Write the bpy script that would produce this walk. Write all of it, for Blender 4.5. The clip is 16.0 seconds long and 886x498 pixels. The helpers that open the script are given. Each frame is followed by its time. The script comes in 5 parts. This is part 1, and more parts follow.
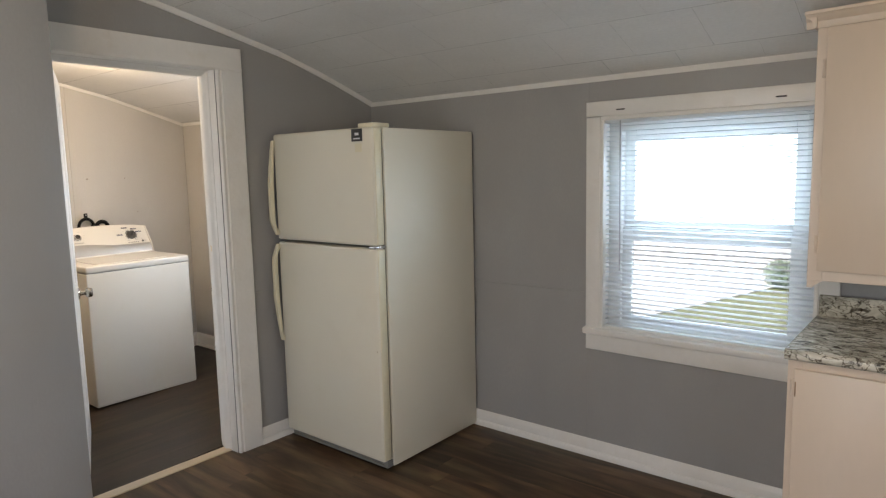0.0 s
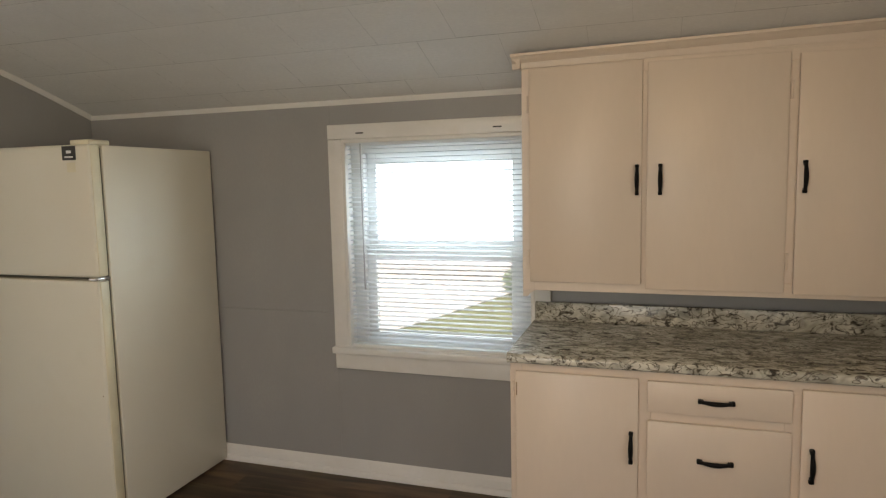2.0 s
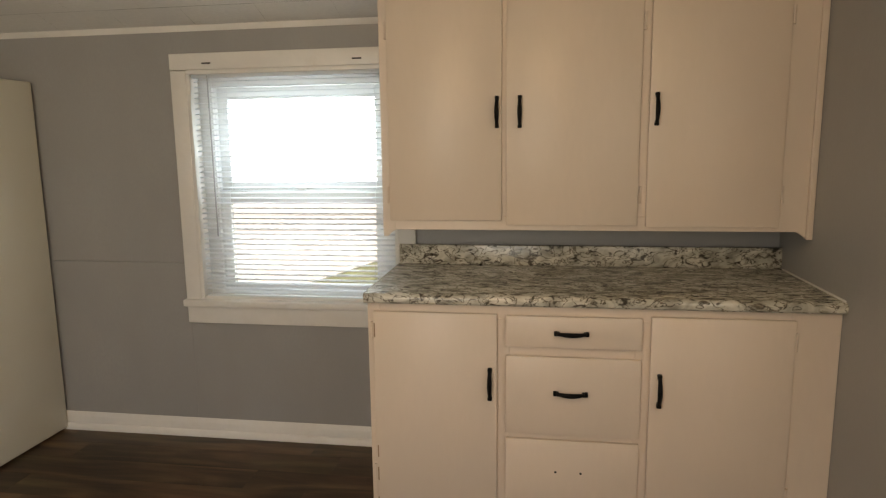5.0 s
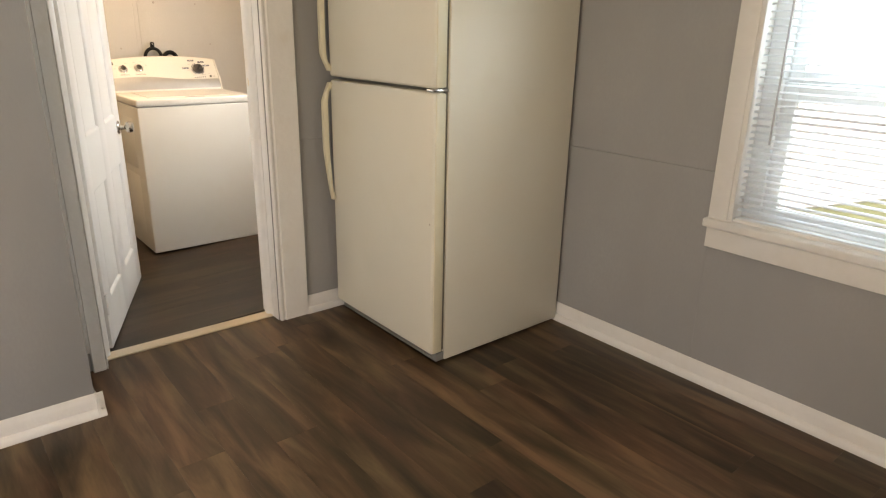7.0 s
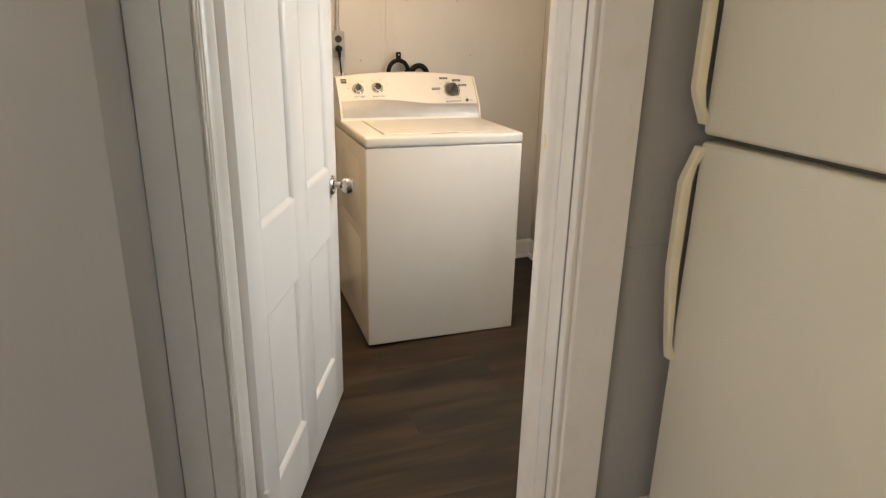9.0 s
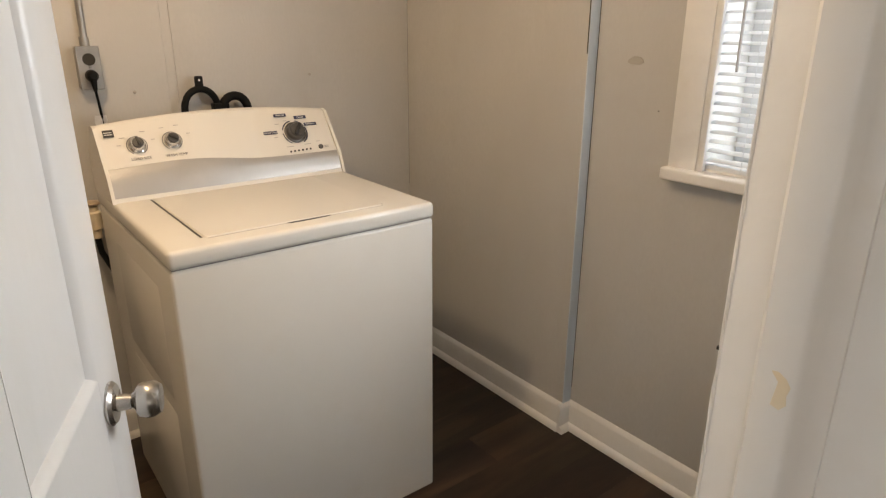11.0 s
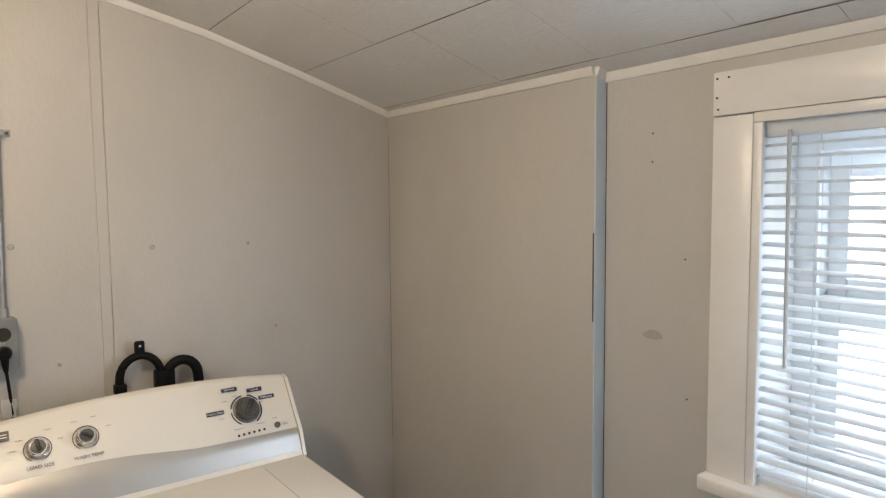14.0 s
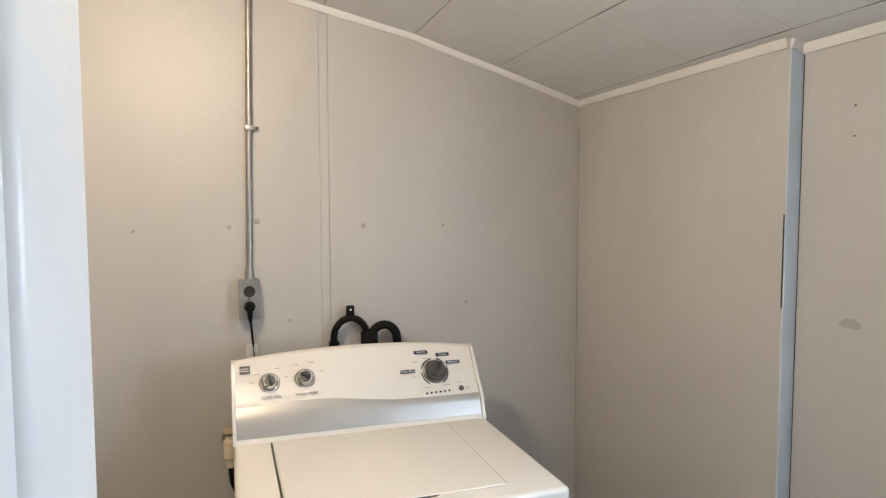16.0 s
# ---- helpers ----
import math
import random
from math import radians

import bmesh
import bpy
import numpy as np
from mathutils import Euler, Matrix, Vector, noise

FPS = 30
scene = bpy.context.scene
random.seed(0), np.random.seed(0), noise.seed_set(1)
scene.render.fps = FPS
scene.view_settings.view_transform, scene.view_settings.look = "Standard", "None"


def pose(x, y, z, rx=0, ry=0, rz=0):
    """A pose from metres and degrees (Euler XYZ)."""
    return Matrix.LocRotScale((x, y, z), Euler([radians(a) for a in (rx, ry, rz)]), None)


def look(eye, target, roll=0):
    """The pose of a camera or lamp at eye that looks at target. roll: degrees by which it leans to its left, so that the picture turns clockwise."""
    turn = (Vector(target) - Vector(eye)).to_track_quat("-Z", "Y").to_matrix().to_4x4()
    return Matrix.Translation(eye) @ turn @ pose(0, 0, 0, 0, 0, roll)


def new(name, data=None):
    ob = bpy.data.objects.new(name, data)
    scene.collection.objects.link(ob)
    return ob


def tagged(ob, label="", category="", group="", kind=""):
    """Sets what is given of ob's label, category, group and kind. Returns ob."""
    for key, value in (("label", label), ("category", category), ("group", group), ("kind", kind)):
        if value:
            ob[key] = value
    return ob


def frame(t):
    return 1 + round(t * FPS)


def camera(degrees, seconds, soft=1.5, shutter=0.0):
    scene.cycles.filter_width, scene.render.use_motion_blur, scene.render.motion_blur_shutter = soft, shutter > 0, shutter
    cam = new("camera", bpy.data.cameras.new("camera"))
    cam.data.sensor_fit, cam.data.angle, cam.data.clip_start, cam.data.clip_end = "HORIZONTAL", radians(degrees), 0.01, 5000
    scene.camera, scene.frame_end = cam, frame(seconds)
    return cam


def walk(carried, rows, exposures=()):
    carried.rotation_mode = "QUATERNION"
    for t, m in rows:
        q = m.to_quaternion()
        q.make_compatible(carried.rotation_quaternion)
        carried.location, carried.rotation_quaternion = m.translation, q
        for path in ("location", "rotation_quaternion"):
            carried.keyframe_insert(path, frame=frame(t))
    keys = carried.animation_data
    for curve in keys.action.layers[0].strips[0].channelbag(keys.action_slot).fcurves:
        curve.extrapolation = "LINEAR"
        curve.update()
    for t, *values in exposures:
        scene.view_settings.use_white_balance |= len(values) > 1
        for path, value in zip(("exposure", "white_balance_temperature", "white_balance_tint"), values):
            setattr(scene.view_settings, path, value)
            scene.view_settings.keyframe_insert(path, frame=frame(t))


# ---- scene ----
cam = camera(69.0, 16.0, 1.25)
PATH = [
    (0, (2.93, -2.917, 1.468), (1.675, -1.379, 1.224), -1.3),
    (0.5, (2.951, -2.907, 1.47), (1.841, -1.261, 1.229), -1.2),
    (1, (2.972, -2.906, 1.483), (2.018, -1.165, 1.238), -1.3),
    (1.5, (2.994, -2.902, 1.494), (2.213, -1.076, 1.253), -1.3),
    (2, (2.996, -2.879, 1.49), (2.377, -0.988, 1.281), -1.2),
    (2.5, (2.991, -2.862, 1.494), (2.532, -0.924, 1.309), -1.1),
    (3, (3.005, -2.846, 1.499), (2.713, -0.873, 1.338), -0.9),
    (3.2, (3.019, -2.831, 1.507), (2.773, -0.852, 1.347), -1.1),
    (5.3, (3.098, -2.697, 1.333), (2.773, -0.762, 0.947), -0.5),
    (5.5, (3.068, -2.664, 1.314), (2.672, -0.752, 0.88), -0.1),
    (6, (2.998, -2.546, 1.216), (2.245, -0.759, 0.725), 0.9),
    (6.5, (2.887, -2.391, 1.273), (1.752, -0.856, 0.677), 0.5),
    (7, (2.645, -2.268, 1.314), (1.184, -1.061, 0.674), 1.1),
    (7.5, (2.38, -2.085, 1.323), (0.702, -1.208, 0.68), 1.2),
    (8, (2.038, -1.931, 1.33), (0.245, -1.328, 0.682), 1.7),
    (8.2, (1.878, -1.9, 1.331), (0.073, -1.337, 0.681), 1.6),
    (10.3, (0.368, -1.687, 1.328), (-1.279, -0.765, 0.667), 0.5),
    (10.5, (0.279, -1.662, 1.336), (-1.331, -0.68, 0.671), 0.5),
    (11, (0.107, -1.591, 1.361), (-1.395, -0.442, 0.708), 0.2),
    (11.5, (-0.009, -1.502, 1.395), (-1.451, -0.264, 0.773), 0.1),
    (12, (-0.093, -1.464, 1.437), (-1.54, -0.187, 0.915), 0.2),
    (12.5, (-0.139, -1.432, 1.488), (-1.619, -0.146, 1.092), -0.2),
    (13, (-0.167, -1.416, 1.519), (-1.656, -0.113, 1.229), -0.3),
    (13.5, (-0.177, -1.387, 1.544), (-1.682, -0.084, 1.355), -0.4),
    (14, (-0.156, -1.311, 1.575), (-1.75, -0.112, 1.431), -0.5),
    (14.5, (-0.146, -1.273, 1.587), (-1.888, -0.295, 1.482), -0.3),
    (15, (-0.142, -1.255, 1.6), (-1.981, -0.474, 1.509), -0.1),
    (15.5, (-0.12, -1.263, 1.577), (-2.002, -0.593, 1.491), -0.1),
    (16, (-0.03, -1.291, 1.519), (-1.924, -0.662, 1.387), -0.1),
]
EXPOSURES = [(0, 0.69, 6600, 12), (1.5, 0.61, 7300, 12), (3.2, 0.58, 7900, 13), (5.5, 0.67, 8200, 13), (7.0, 1.08, 7900, 14), (7.5, 1.16, 7900, 14), (8.2, 1.0, 7900, 14), (10.5, 0.52, 7300, 14), (11.5, 0.35, 7300, 15), (12.5, 0.26, 6500, 12), (13.0, 0.2, 6200, 11), (14.0, 0.28, 6150, 10), (14.5, 0.53, 6150, 10), (15.2, 0.64, 6150, 10), (16, 0.55, 5900, 10)]
walk(cam, [(t, look(eye, target, roll)) for t, eye, target, roll in PATH], EXPOSURES)
# ---- light ----
world = bpy.data.worlds.new("sky")
scene.world = world
world.use_nodes = True
wn = world.node_tree
bg = wn.nodes["Background"]
sky = wn.nodes.new("ShaderNodeTexSky")
sky.sky_type = "NISHITA"
sky.sun_disc = False
sky.sun_elevation, sky.sun_rotation = radians(52), radians(200)
sky.air_density, sky.dust_density = 1.0, 2.0
wn.links.new(sky.outputs["Color"], bg.inputs["Color"])
bg.inputs["Strength"].default_value = 0.15


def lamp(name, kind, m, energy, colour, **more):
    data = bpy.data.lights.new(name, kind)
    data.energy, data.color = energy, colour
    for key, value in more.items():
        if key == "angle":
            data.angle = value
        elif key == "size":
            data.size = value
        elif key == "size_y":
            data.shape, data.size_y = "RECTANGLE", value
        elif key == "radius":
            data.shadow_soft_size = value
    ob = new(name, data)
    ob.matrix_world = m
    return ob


SOUTH_Y = -4.30
SUN_DIR = Vector((math.sin(radians(200)) * math.cos(radians(52)), math.cos(radians(200)) * math.cos(radians(52)), math.sin(radians(52))))
lamp("sun", "SUN", look(SUN_DIR * 20, (0, 0, 0)), 4.6, (1.0, 0.95, 0.88), angle=radians(0.5))
# area lamps added at the two windows, as stand-ins for the sky's daylight
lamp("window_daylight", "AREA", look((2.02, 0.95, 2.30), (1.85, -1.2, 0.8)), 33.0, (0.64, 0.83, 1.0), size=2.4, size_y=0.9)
lamp("upper_pane_daylight", "AREA", look((2.023, 0.143, 1.40), (2.023, -3.0, 1.40)), 7.5, (0.64, 0.84, 1.0), size=0.78, size_y=0.50)
# added uplight hidden below the sill, for bounce from the sunny ground
lamp("sill_daylight", "AREA", look((2.02, 0.30, 0.50), (2.02, -0.5, 1.7)), 8.0, (0.86, 0.93, 1.0), size=1.3, size_y=0.22)
lamp("laundry_daylight", "AREA", look((-0.50, 0.42, 1.96), (-0.58, -0.40, 0.85)), 8.0, (0.80, 0.90, 1.0), size=0.66, size_y=0.40)
lamp("laundry_pane_daylight", "AREA", look((-0.50, 0.145, 1.38), (-0.50, -2.0, 1.2)), 5.0, (0.84, 0.92, 1.0), size=0.56, size_y=0.70)
# added strip lamp on the room side of the blind, out of view
lamp("laundry_opening_daylight", "AREA", look((-0.325, -0.0885, 1.38), (-0.42, -2.2, 1.05)), 9.0, (0.80, 0.90, 1.0), size=0.20, size_y=0.62)
# fill lamps in two openings added behind the walk, out of view
lamp("rear_daylight", "AREA", look((2.05, SOUTH_Y - 0.05, 1.25), (0.6, -1.2, 1.0)), 15.0, (0.86, 0.93, 1.0), size=1.05, size_y=1.7)
lamp("east_opening_light", "AREA", look((4.11, -2.325, 1.35), (0.8, -0.5, 0.9)), 4.4, (1.0, 0.93, 0.84), size=1.05, size_y=1.15)
# ceiling bulbs
lamp("kitchen_bulb", "POINT", pose(2.60, -3.50, 2.43), 26.0, (1.0, 0.75, 0.49), radius=0.16)
lamp("laundry_bulb", "POINT", pose(-1.03, -1.49, 2.08), 21.0, (1.0, 0.77, 0.50), radius=0.045)

# ---- materials ----


def mat(name, colour, rough=0.5, metal=0.0, vary=0.06, scale=6.0, grain=0.0, grain_scale=200.0, bump=0.0, stretch=(1, 1, 1),
        stain=None, stain_amount=0.0, stain_scale=2.0, coat=0.0, spec=0.5):
    """A painted or plain surface: broad tone change, fine grain, relief and optional stains."""
    m = bpy.data.materials.new(name)
    m.use_nodes = True
    nt = m.node_tree
    b = nt.nodes["Principled BSDF"]
    b.inputs["Metallic"].default_value = metal
    b.inputs["Coat Weight"].default_value = coat
    b.inputs["Specular IOR Level"].default_value = spec
    tc = nt.nodes.new("ShaderNodeTexCoord")
    mp = nt.nodes.new("ShaderNodeMapping")
    mp.inputs["Scale"].default_value = stretch
    nt.links.new(tc.outputs["Object"], mp.inputs["Vector"])

    def noise_tex(s, detail=4.0):
        n = nt.nodes.new("ShaderNodeTexNoise")
        n.inputs["Scale"].default_value, n.inputs["Detail"].default_value = s, detail
        nt.links.new(mp.outputs["Vector"], n.inputs["Vector"])
        return n

    def mix(a, bb, fac, kind="MIX"):
        x = nt.nodes.new("ShaderNodeMix")
        x.data_type, x.blend_type = "RGBA", kind
        for sock, v in ((x.inputs[0], fac), (x.inputs[6], a), (x.inputs[7], bb)):
            if isinstance(v, (int, float)):
                sock.default_value = v
            elif isinstance(v, (tuple, list)):
                sock.default_value = (*v[:3], 1)
            else:
                nt.links.new(v, sock)
        return x.outputs[2]

    broad = noise_tex(scale)
    dark, light = [c * (1 - vary) for c in colour], [min(1, c * (1 + vary)) for c in colour]
    ramp = nt.nodes.new("ShaderNodeMapRange")
    ramp.inputs["From Min"].default_value, ramp.inputs["From Max"].default_value = 0.3, 0.7
    nt.links.new(broad.outputs["Fac"], ramp.inputs["Value"])
    out = mix(dark, light, ramp.outputs["Result"])
    fine = noise_tex(grain_scale, 2.0)
    if grain:
        out = mix(out, [c * (1 - grain) for c in colour], fine.outputs["Fac"])
    if stain:
        st = noise_tex(stain_scale, 8.0)
        r2 = nt.nodes.new("ShaderNodeMapRange")
        r2.inputs["From Min"].default_value, r2.inputs["From Max"].default_value = 0.58, 0.8
        r2.inputs["To Max"].default_value = stain_amount
        nt.links.new(st.outputs["Fac"], r2.inputs["Value"])
        out = mix(out, stain, r2.outputs["Result"])
    nt.links.new(out, b.inputs["Base Color"])
    rr = nt.nodes.new("ShaderNodeMapRange")
    rr.inputs["To Min"].default_value, rr.inputs["To Max"].default_value = max(0.02, rough * 0.85), min(1, rough * 1.15)
    nt.links.new(broad.outputs["Fac"], rr.inputs["Value"])
    nt.links.new(rr.outputs["Result"], b.inputs["Roughness"])
    if bump:
        bp = nt.nodes.new("ShaderNodeBump")
        bp.inputs["Strength"].default_value, bp.inputs["Distance"].default_value = bump, 0.002
        nt.links.new(fine.outputs["Fac"], bp.inputs["Height"])
        nt.links.new(bp.outputs["Normal"], b.inputs["Normal"])
    return m


KITCHEN_PAINT = mat("grey_wall_paint", (0.334, 0.330, 0.326), 0.42, vary=0.085, scale=3.2, grain=0.06, grain_scale=110, bump=0.16, stretch=(1, 1, 0.5))
LAUNDRY_PAINT = mat("pale_wall_paint", (0.51, 0.495, 0.475), 0.45, vary=0.08, scale=3.0, grain=0.06, grain_scale=130, bump=0.22, stretch=(1, 1, 0.45),
                    stain=(0.38, 0.35, 0.31), stain_amount=0.30, stain_scale=5.0)
CEILING_PAINT = mat("ceiling_tile_white", (0.82, 0.81, 0.795), 0.75, vary=0.05, scale=5, grain=0.14, grain_scale=95, bump=0.5, stretch=(0.6, 1.5, 1))
TRIM = mat("white_trim_paint", (0.78, 0.765, 0.74), 0.30, vary=0.05, scale=7, bump=0.40, grain=0.04, grain_scale=45, stain=(0.60, 0.54, 0.46), stain_amount=0.3, stain_scale=9)
DOOR_PAINT = mat("white_door_paint", (0.80, 0.80, 0.79), 0.3, vary=0.03, scale=5, bump=0.15, grain=0.03, grain_scale=60, stretch=(1, 1, 0.3), stain=(0.62, 0.58, 0.5), stain_amount=0.25, stain_scale=6)
CABINET_PAINT = mat("cream_cabinet_paint", (0.70, 0.595, 0.50), 0.36, vary=0.035, scale=3, bump=0.16, grain=0.03, grain_scale=55, stretch=(1, 1, 0.3))
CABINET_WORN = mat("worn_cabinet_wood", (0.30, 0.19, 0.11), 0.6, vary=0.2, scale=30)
FRIDGE_SKIN = mat("almond_enamel", (0.735, 0.70, 0.595), 0.33, vary=0.025, scale=2.5, bump=0.5, grain=0.03, grain_scale=420, stain=(0.58, 0.53, 0.40), stain_amount=0.2, stain_scale=5)
FRIDGE_TRIM = mat("almond_plastic", (0.72, 0.665, 0.50), 0.4, vary=0.04, scale=9)
FRIDGE_DARK = mat("grey_gasket", (0.20, 0.185, 0.155), 0.6)
GRILLE = mat("grey_kick_grille", (0.22, 0.22, 0.21), 0.5)
WASHER_SKIN = mat("white_enamel", (0.70, 0.68, 0.635), 0.24, vary=0.02, scale=3, bump=0.06, grain=0.02, grain_scale=350, stain=(0.62, 0.56, 0.47), stain_amount=0.25, stain_scale=7)
SILVER = mat("silver_plastic", (0.42, 0.41, 0.395), 0.38, metal=0.55, vary=0.04, scale=12)
DARK_GREY = mat("dark_grey_plastic", (0.026, 0.026, 0.027), 0.4)
DIAL_GREY = mat("dial_grey", (0.09, 0.087, 0.083), 0.3, metal=0.3)
CHROME = mat("chrome", (0.72, 0.71, 0.70), 0.16, metal=1.0, vary=0.03)
NICKEL = mat("satin_nickel", (0.52, 0.50, 0.47), 0.27, metal=1.0, vary=0.06, scale=20)
GALVANISED = mat("galvanised_steel", (0.36, 0.355, 0.345), 0.42, metal=0.85, vary=0.12, scale=25)
BLACK_METAL = mat("black_handle", (0.006, 0.0055, 0.0055), 0.45, vary=0.1, scale=30, spec=0.12)
BLACK_RUBBER = mat("black_hose", (0.006, 0.006, 0.006), 0.5, vary=0.1, scale=30, spec=0.14)
LABEL_BLUE = mat("label_dark_blue", (0.025, 0.03, 0.07), 0.5)
LABEL_INK = mat("grey_print", (0.14, 0.14, 0.15), 0.6)
PRINT_GREY = mat("pale_grey_print", (0.36, 0.35, 0.34), 0.6)
LABEL_WHITE = mat("white_print", (0.75, 0.75, 0.75), 0.5)
BLIND_WHITE = mat("blind_vinyl", (0.74, 0.76, 0.78), 0.4, vary=0.02)
VINYL = mat("window_vinyl", (0.80, 0.81, 0.81), 0.35, vary=0.02)
WAND = mat("clear_grey_wand", (0.50, 0.51, 0.52), 0.25)
THRESHOLD = mat("pale_wood_strip", (0.60, 0.50, 0.37), 0.45, vary=0.12, scale=14, stretch=(1, 0.2, 1))
PLASTER_PATCH = mat("bare_patch", (0.40, 0.37, 0.33), 0.7)
BARE_CREAM = mat("old_cream_paint", (0.74, 0.64, 0.48), 0.5)
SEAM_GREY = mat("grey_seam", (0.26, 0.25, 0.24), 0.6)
# cream door's tone with the dim warm light of its recess put in
WARM_TAN = mat("warm_tan_tone", (0.44, 0.335, 0.235), 0.4, vary=0.05, scale=4, bump=0.12, grain=0.05, grain_scale=60, stretch=(1, 1, 0.3))
PALE_BLUE = mat("pale_blue_strip", (0.56, 0.625, 0.69), 0.5, vary=0.05, scale=5)
CAULK_DARK = mat("dark_crack", (0.03, 0.028, 0.025), 0.9)
CONCRETE = mat("concrete", (0.70, 0.68, 0.66), 0.85, vary=0.12, scale=1.5, grain=0.1, grain_scale=60)
SIDING = mat("white_siding", (0.62, 0.63, 0.65), 0.6, vary=0.03)
ROOFING = mat("roof_shingle", (0.12, 0.115, 0.11), 0.9, vary=0.2, scale=10)
GRASS_SOIL = mat("lawn", (0.22, 0.25, 0.13), 0.9, vary=0.35, scale=3, grain=0.4, grain_scale=60)
LEAF = mat("leaf", (0.16, 0.24, 0.10), 0.6, vary=0.4, scale=3)
BARK = mat("bark", (0.10, 0.07, 0.05), 0.9, vary=0.3, scale=8)


def translucent(m, amount):
    """Lets some light through a thin sheet."""
    nt = m.node_tree
    out, b = nt.nodes["Material Output"], nt.nodes["Principled BSDF"]
    tr, mx = nt.nodes.new("ShaderNodeBsdfTranslucent"), nt.nodes.new("ShaderNodeMixShader")
    tr.inputs["Color"].default_value = (0.86, 0.92, 0.96, 1)
    mx.inputs["Fac"].default_value = amount
    nt.links.new(b.outputs["BSDF"], mx.inputs[1])
    nt.links.new(tr.outputs["BSDF"], mx.inputs[2])
    nt.links.new(mx.outputs["Shader"], out.inputs["Surface"])


translucent(BLIND_WHITE, 0.22)
translucent(VINYL, 0.12)
translucent(LEAF, 0.45)


def floor_material(name, along, tones):
    """Vinyl planks: a tone for each plank, long streaks of grain along it."""
    m = bpy.data.materials.new(name)
    m.use_nodes = True
    nt = m.node_tree
    b = nt.nodes["Principled BSDF"]
    tc, info = nt.nodes.new("ShaderNodeTexCoord"), nt.nodes.new("ShaderNodeObjectInfo")
    shift = nt.nodes.new("ShaderNodeVectorMath")
    shift.operation = "MULTIPLY_ADD"
    shift.inputs[1].default_value = (1, 1, 1)
    off = nt.nodes.new("ShaderNodeVectorMath")
    off.operation = "SCALE"
    off.inputs[0].default_value = (37.0, 53.0, 11.0)
    nt.links.new(info.outputs["Random"], off.inputs["Scale"])
    nt.links.new(tc.outputs["Object"], shift.inputs[0])
    nt.links.new(off.outputs["Vector"], shift.inputs[2])
    outs = []
    for s, sc, det in (((0.75, 4.6, 1.0), 2.6, 5.0), ((1.6, 16.0, 1.0), 8.0, 5.0)):
        mp = nt.nodes.new("ShaderNodeMapping")
        mp.inputs["Scale"].default_value = s if along == "x" else (s[1], s[0], s[2])
        nt.links.new(shift.outputs["Vector"], mp.inputs["Vector"])
        n = nt.nodes.new("ShaderNodeTexNoise")
        n.inputs["Scale"].default_value, n.inputs["Detail"].default_value, n.inputs["Distortion"].default_value = sc, det, 0.6
        nt.links.new(mp.outputs["Vector"], n.inputs["Vector"])
        outs.append(n.outputs["Fac"])
    add = nt.nodes.new("ShaderNodeMath")
    add.operation = "MULTIPLY_ADD"
    add.inputs[1].default_value = 1.0
    nt.links.new(outs[0], add.inputs[0])
    half = nt.nodes.new("ShaderNodeMath")
    half.operation = "MULTIPLY_ADD"
    half.inputs[1].default_value, half.inputs[2].default_value = 0.12, -0.08
    nt.links.new(outs[1], half.inputs[0])
    nt.links.new(half.outputs["Value"], add.inputs[2])
    tone = nt.nodes.new("ShaderNodeMath")
    tone.operation = "MULTIPLY_ADD"
    tone.inputs[1].default_value = 0.09
    nt.links.new(info.outputs["Random"], tone.inputs[0])
    nt.links.new(add.outputs["Value"], tone.inputs[2])
    ramp = nt.nodes.new("ShaderNodeValToRGB")
    for n, (p, c) in enumerate(tones):
        e = ramp.color_ramp.elements[n] if n < 2 else ramp.color_ramp.elements.new(p)
        e.position, e.color = p, (*c, 1)
    nt.links.new(tone.outputs["Value"], ramp.inputs["Fac"])
    # drift of hue: red-brown to olive
    mp = nt.nodes.new("ShaderNodeMapping")
    mp.inputs["Scale"].default_value = (0.7, 3.2, 1.0) if along == "x" else (3.2, 0.7, 1.0)
    nt.links.new(shift.outputs["Vector"], mp.inputs["Vector"])
    drift = nt.nodes.new("ShaderNodeTexNoise")
    drift.inputs["Scale"].default_value, drift.inputs["Detail"].default_value = 1.9, 3.0
    nt.links.new(mp.outputs["Vector"], drift.inputs["Vector"])
    hue = nt.nodes.new("ShaderNodeValToRGB")
    hue.color_ramp.elements[0].position, hue.color_ramp.elements[0].color = 0.36, (1.16, 0.95, 0.80, 1)
    hue.color_ramp.elements[1].position, hue.color_ramp.elements[1].color = 0.66, (0.98, 1.03, 0.82, 1)
    nt.links.new(drift.outputs["Fac"], hue.inputs["Fac"])
    tint = nt.nodes.new("ShaderNodeMix")
    tint.data_type, tint.blend_type = "RGBA", "MULTIPLY"
    tint.inputs[0].default_value = 1.0
    nt.links.new(ramp.outputs["Color"], tint.inputs[6])
    nt.links.new(hue.outputs["Color"], tint.inputs[7])
    nt.links.new(tint.outputs[2], b.inputs["Base Color"])
    b.inputs["Roughness"].default_value = 0.40
    b.inputs["Specular IOR Level"].default_value = 0.35
    bp = nt.nodes.new("ShaderNodeBump")
    bp.inputs["Strength"].default_value, bp.inputs["Distance"].default_value = 0.12, 0.002
    nt.links.new(outs[1], bp.inputs["Height"])
    nt.links.new(bp.outputs["Normal"], b.inputs["Normal"])
    return m


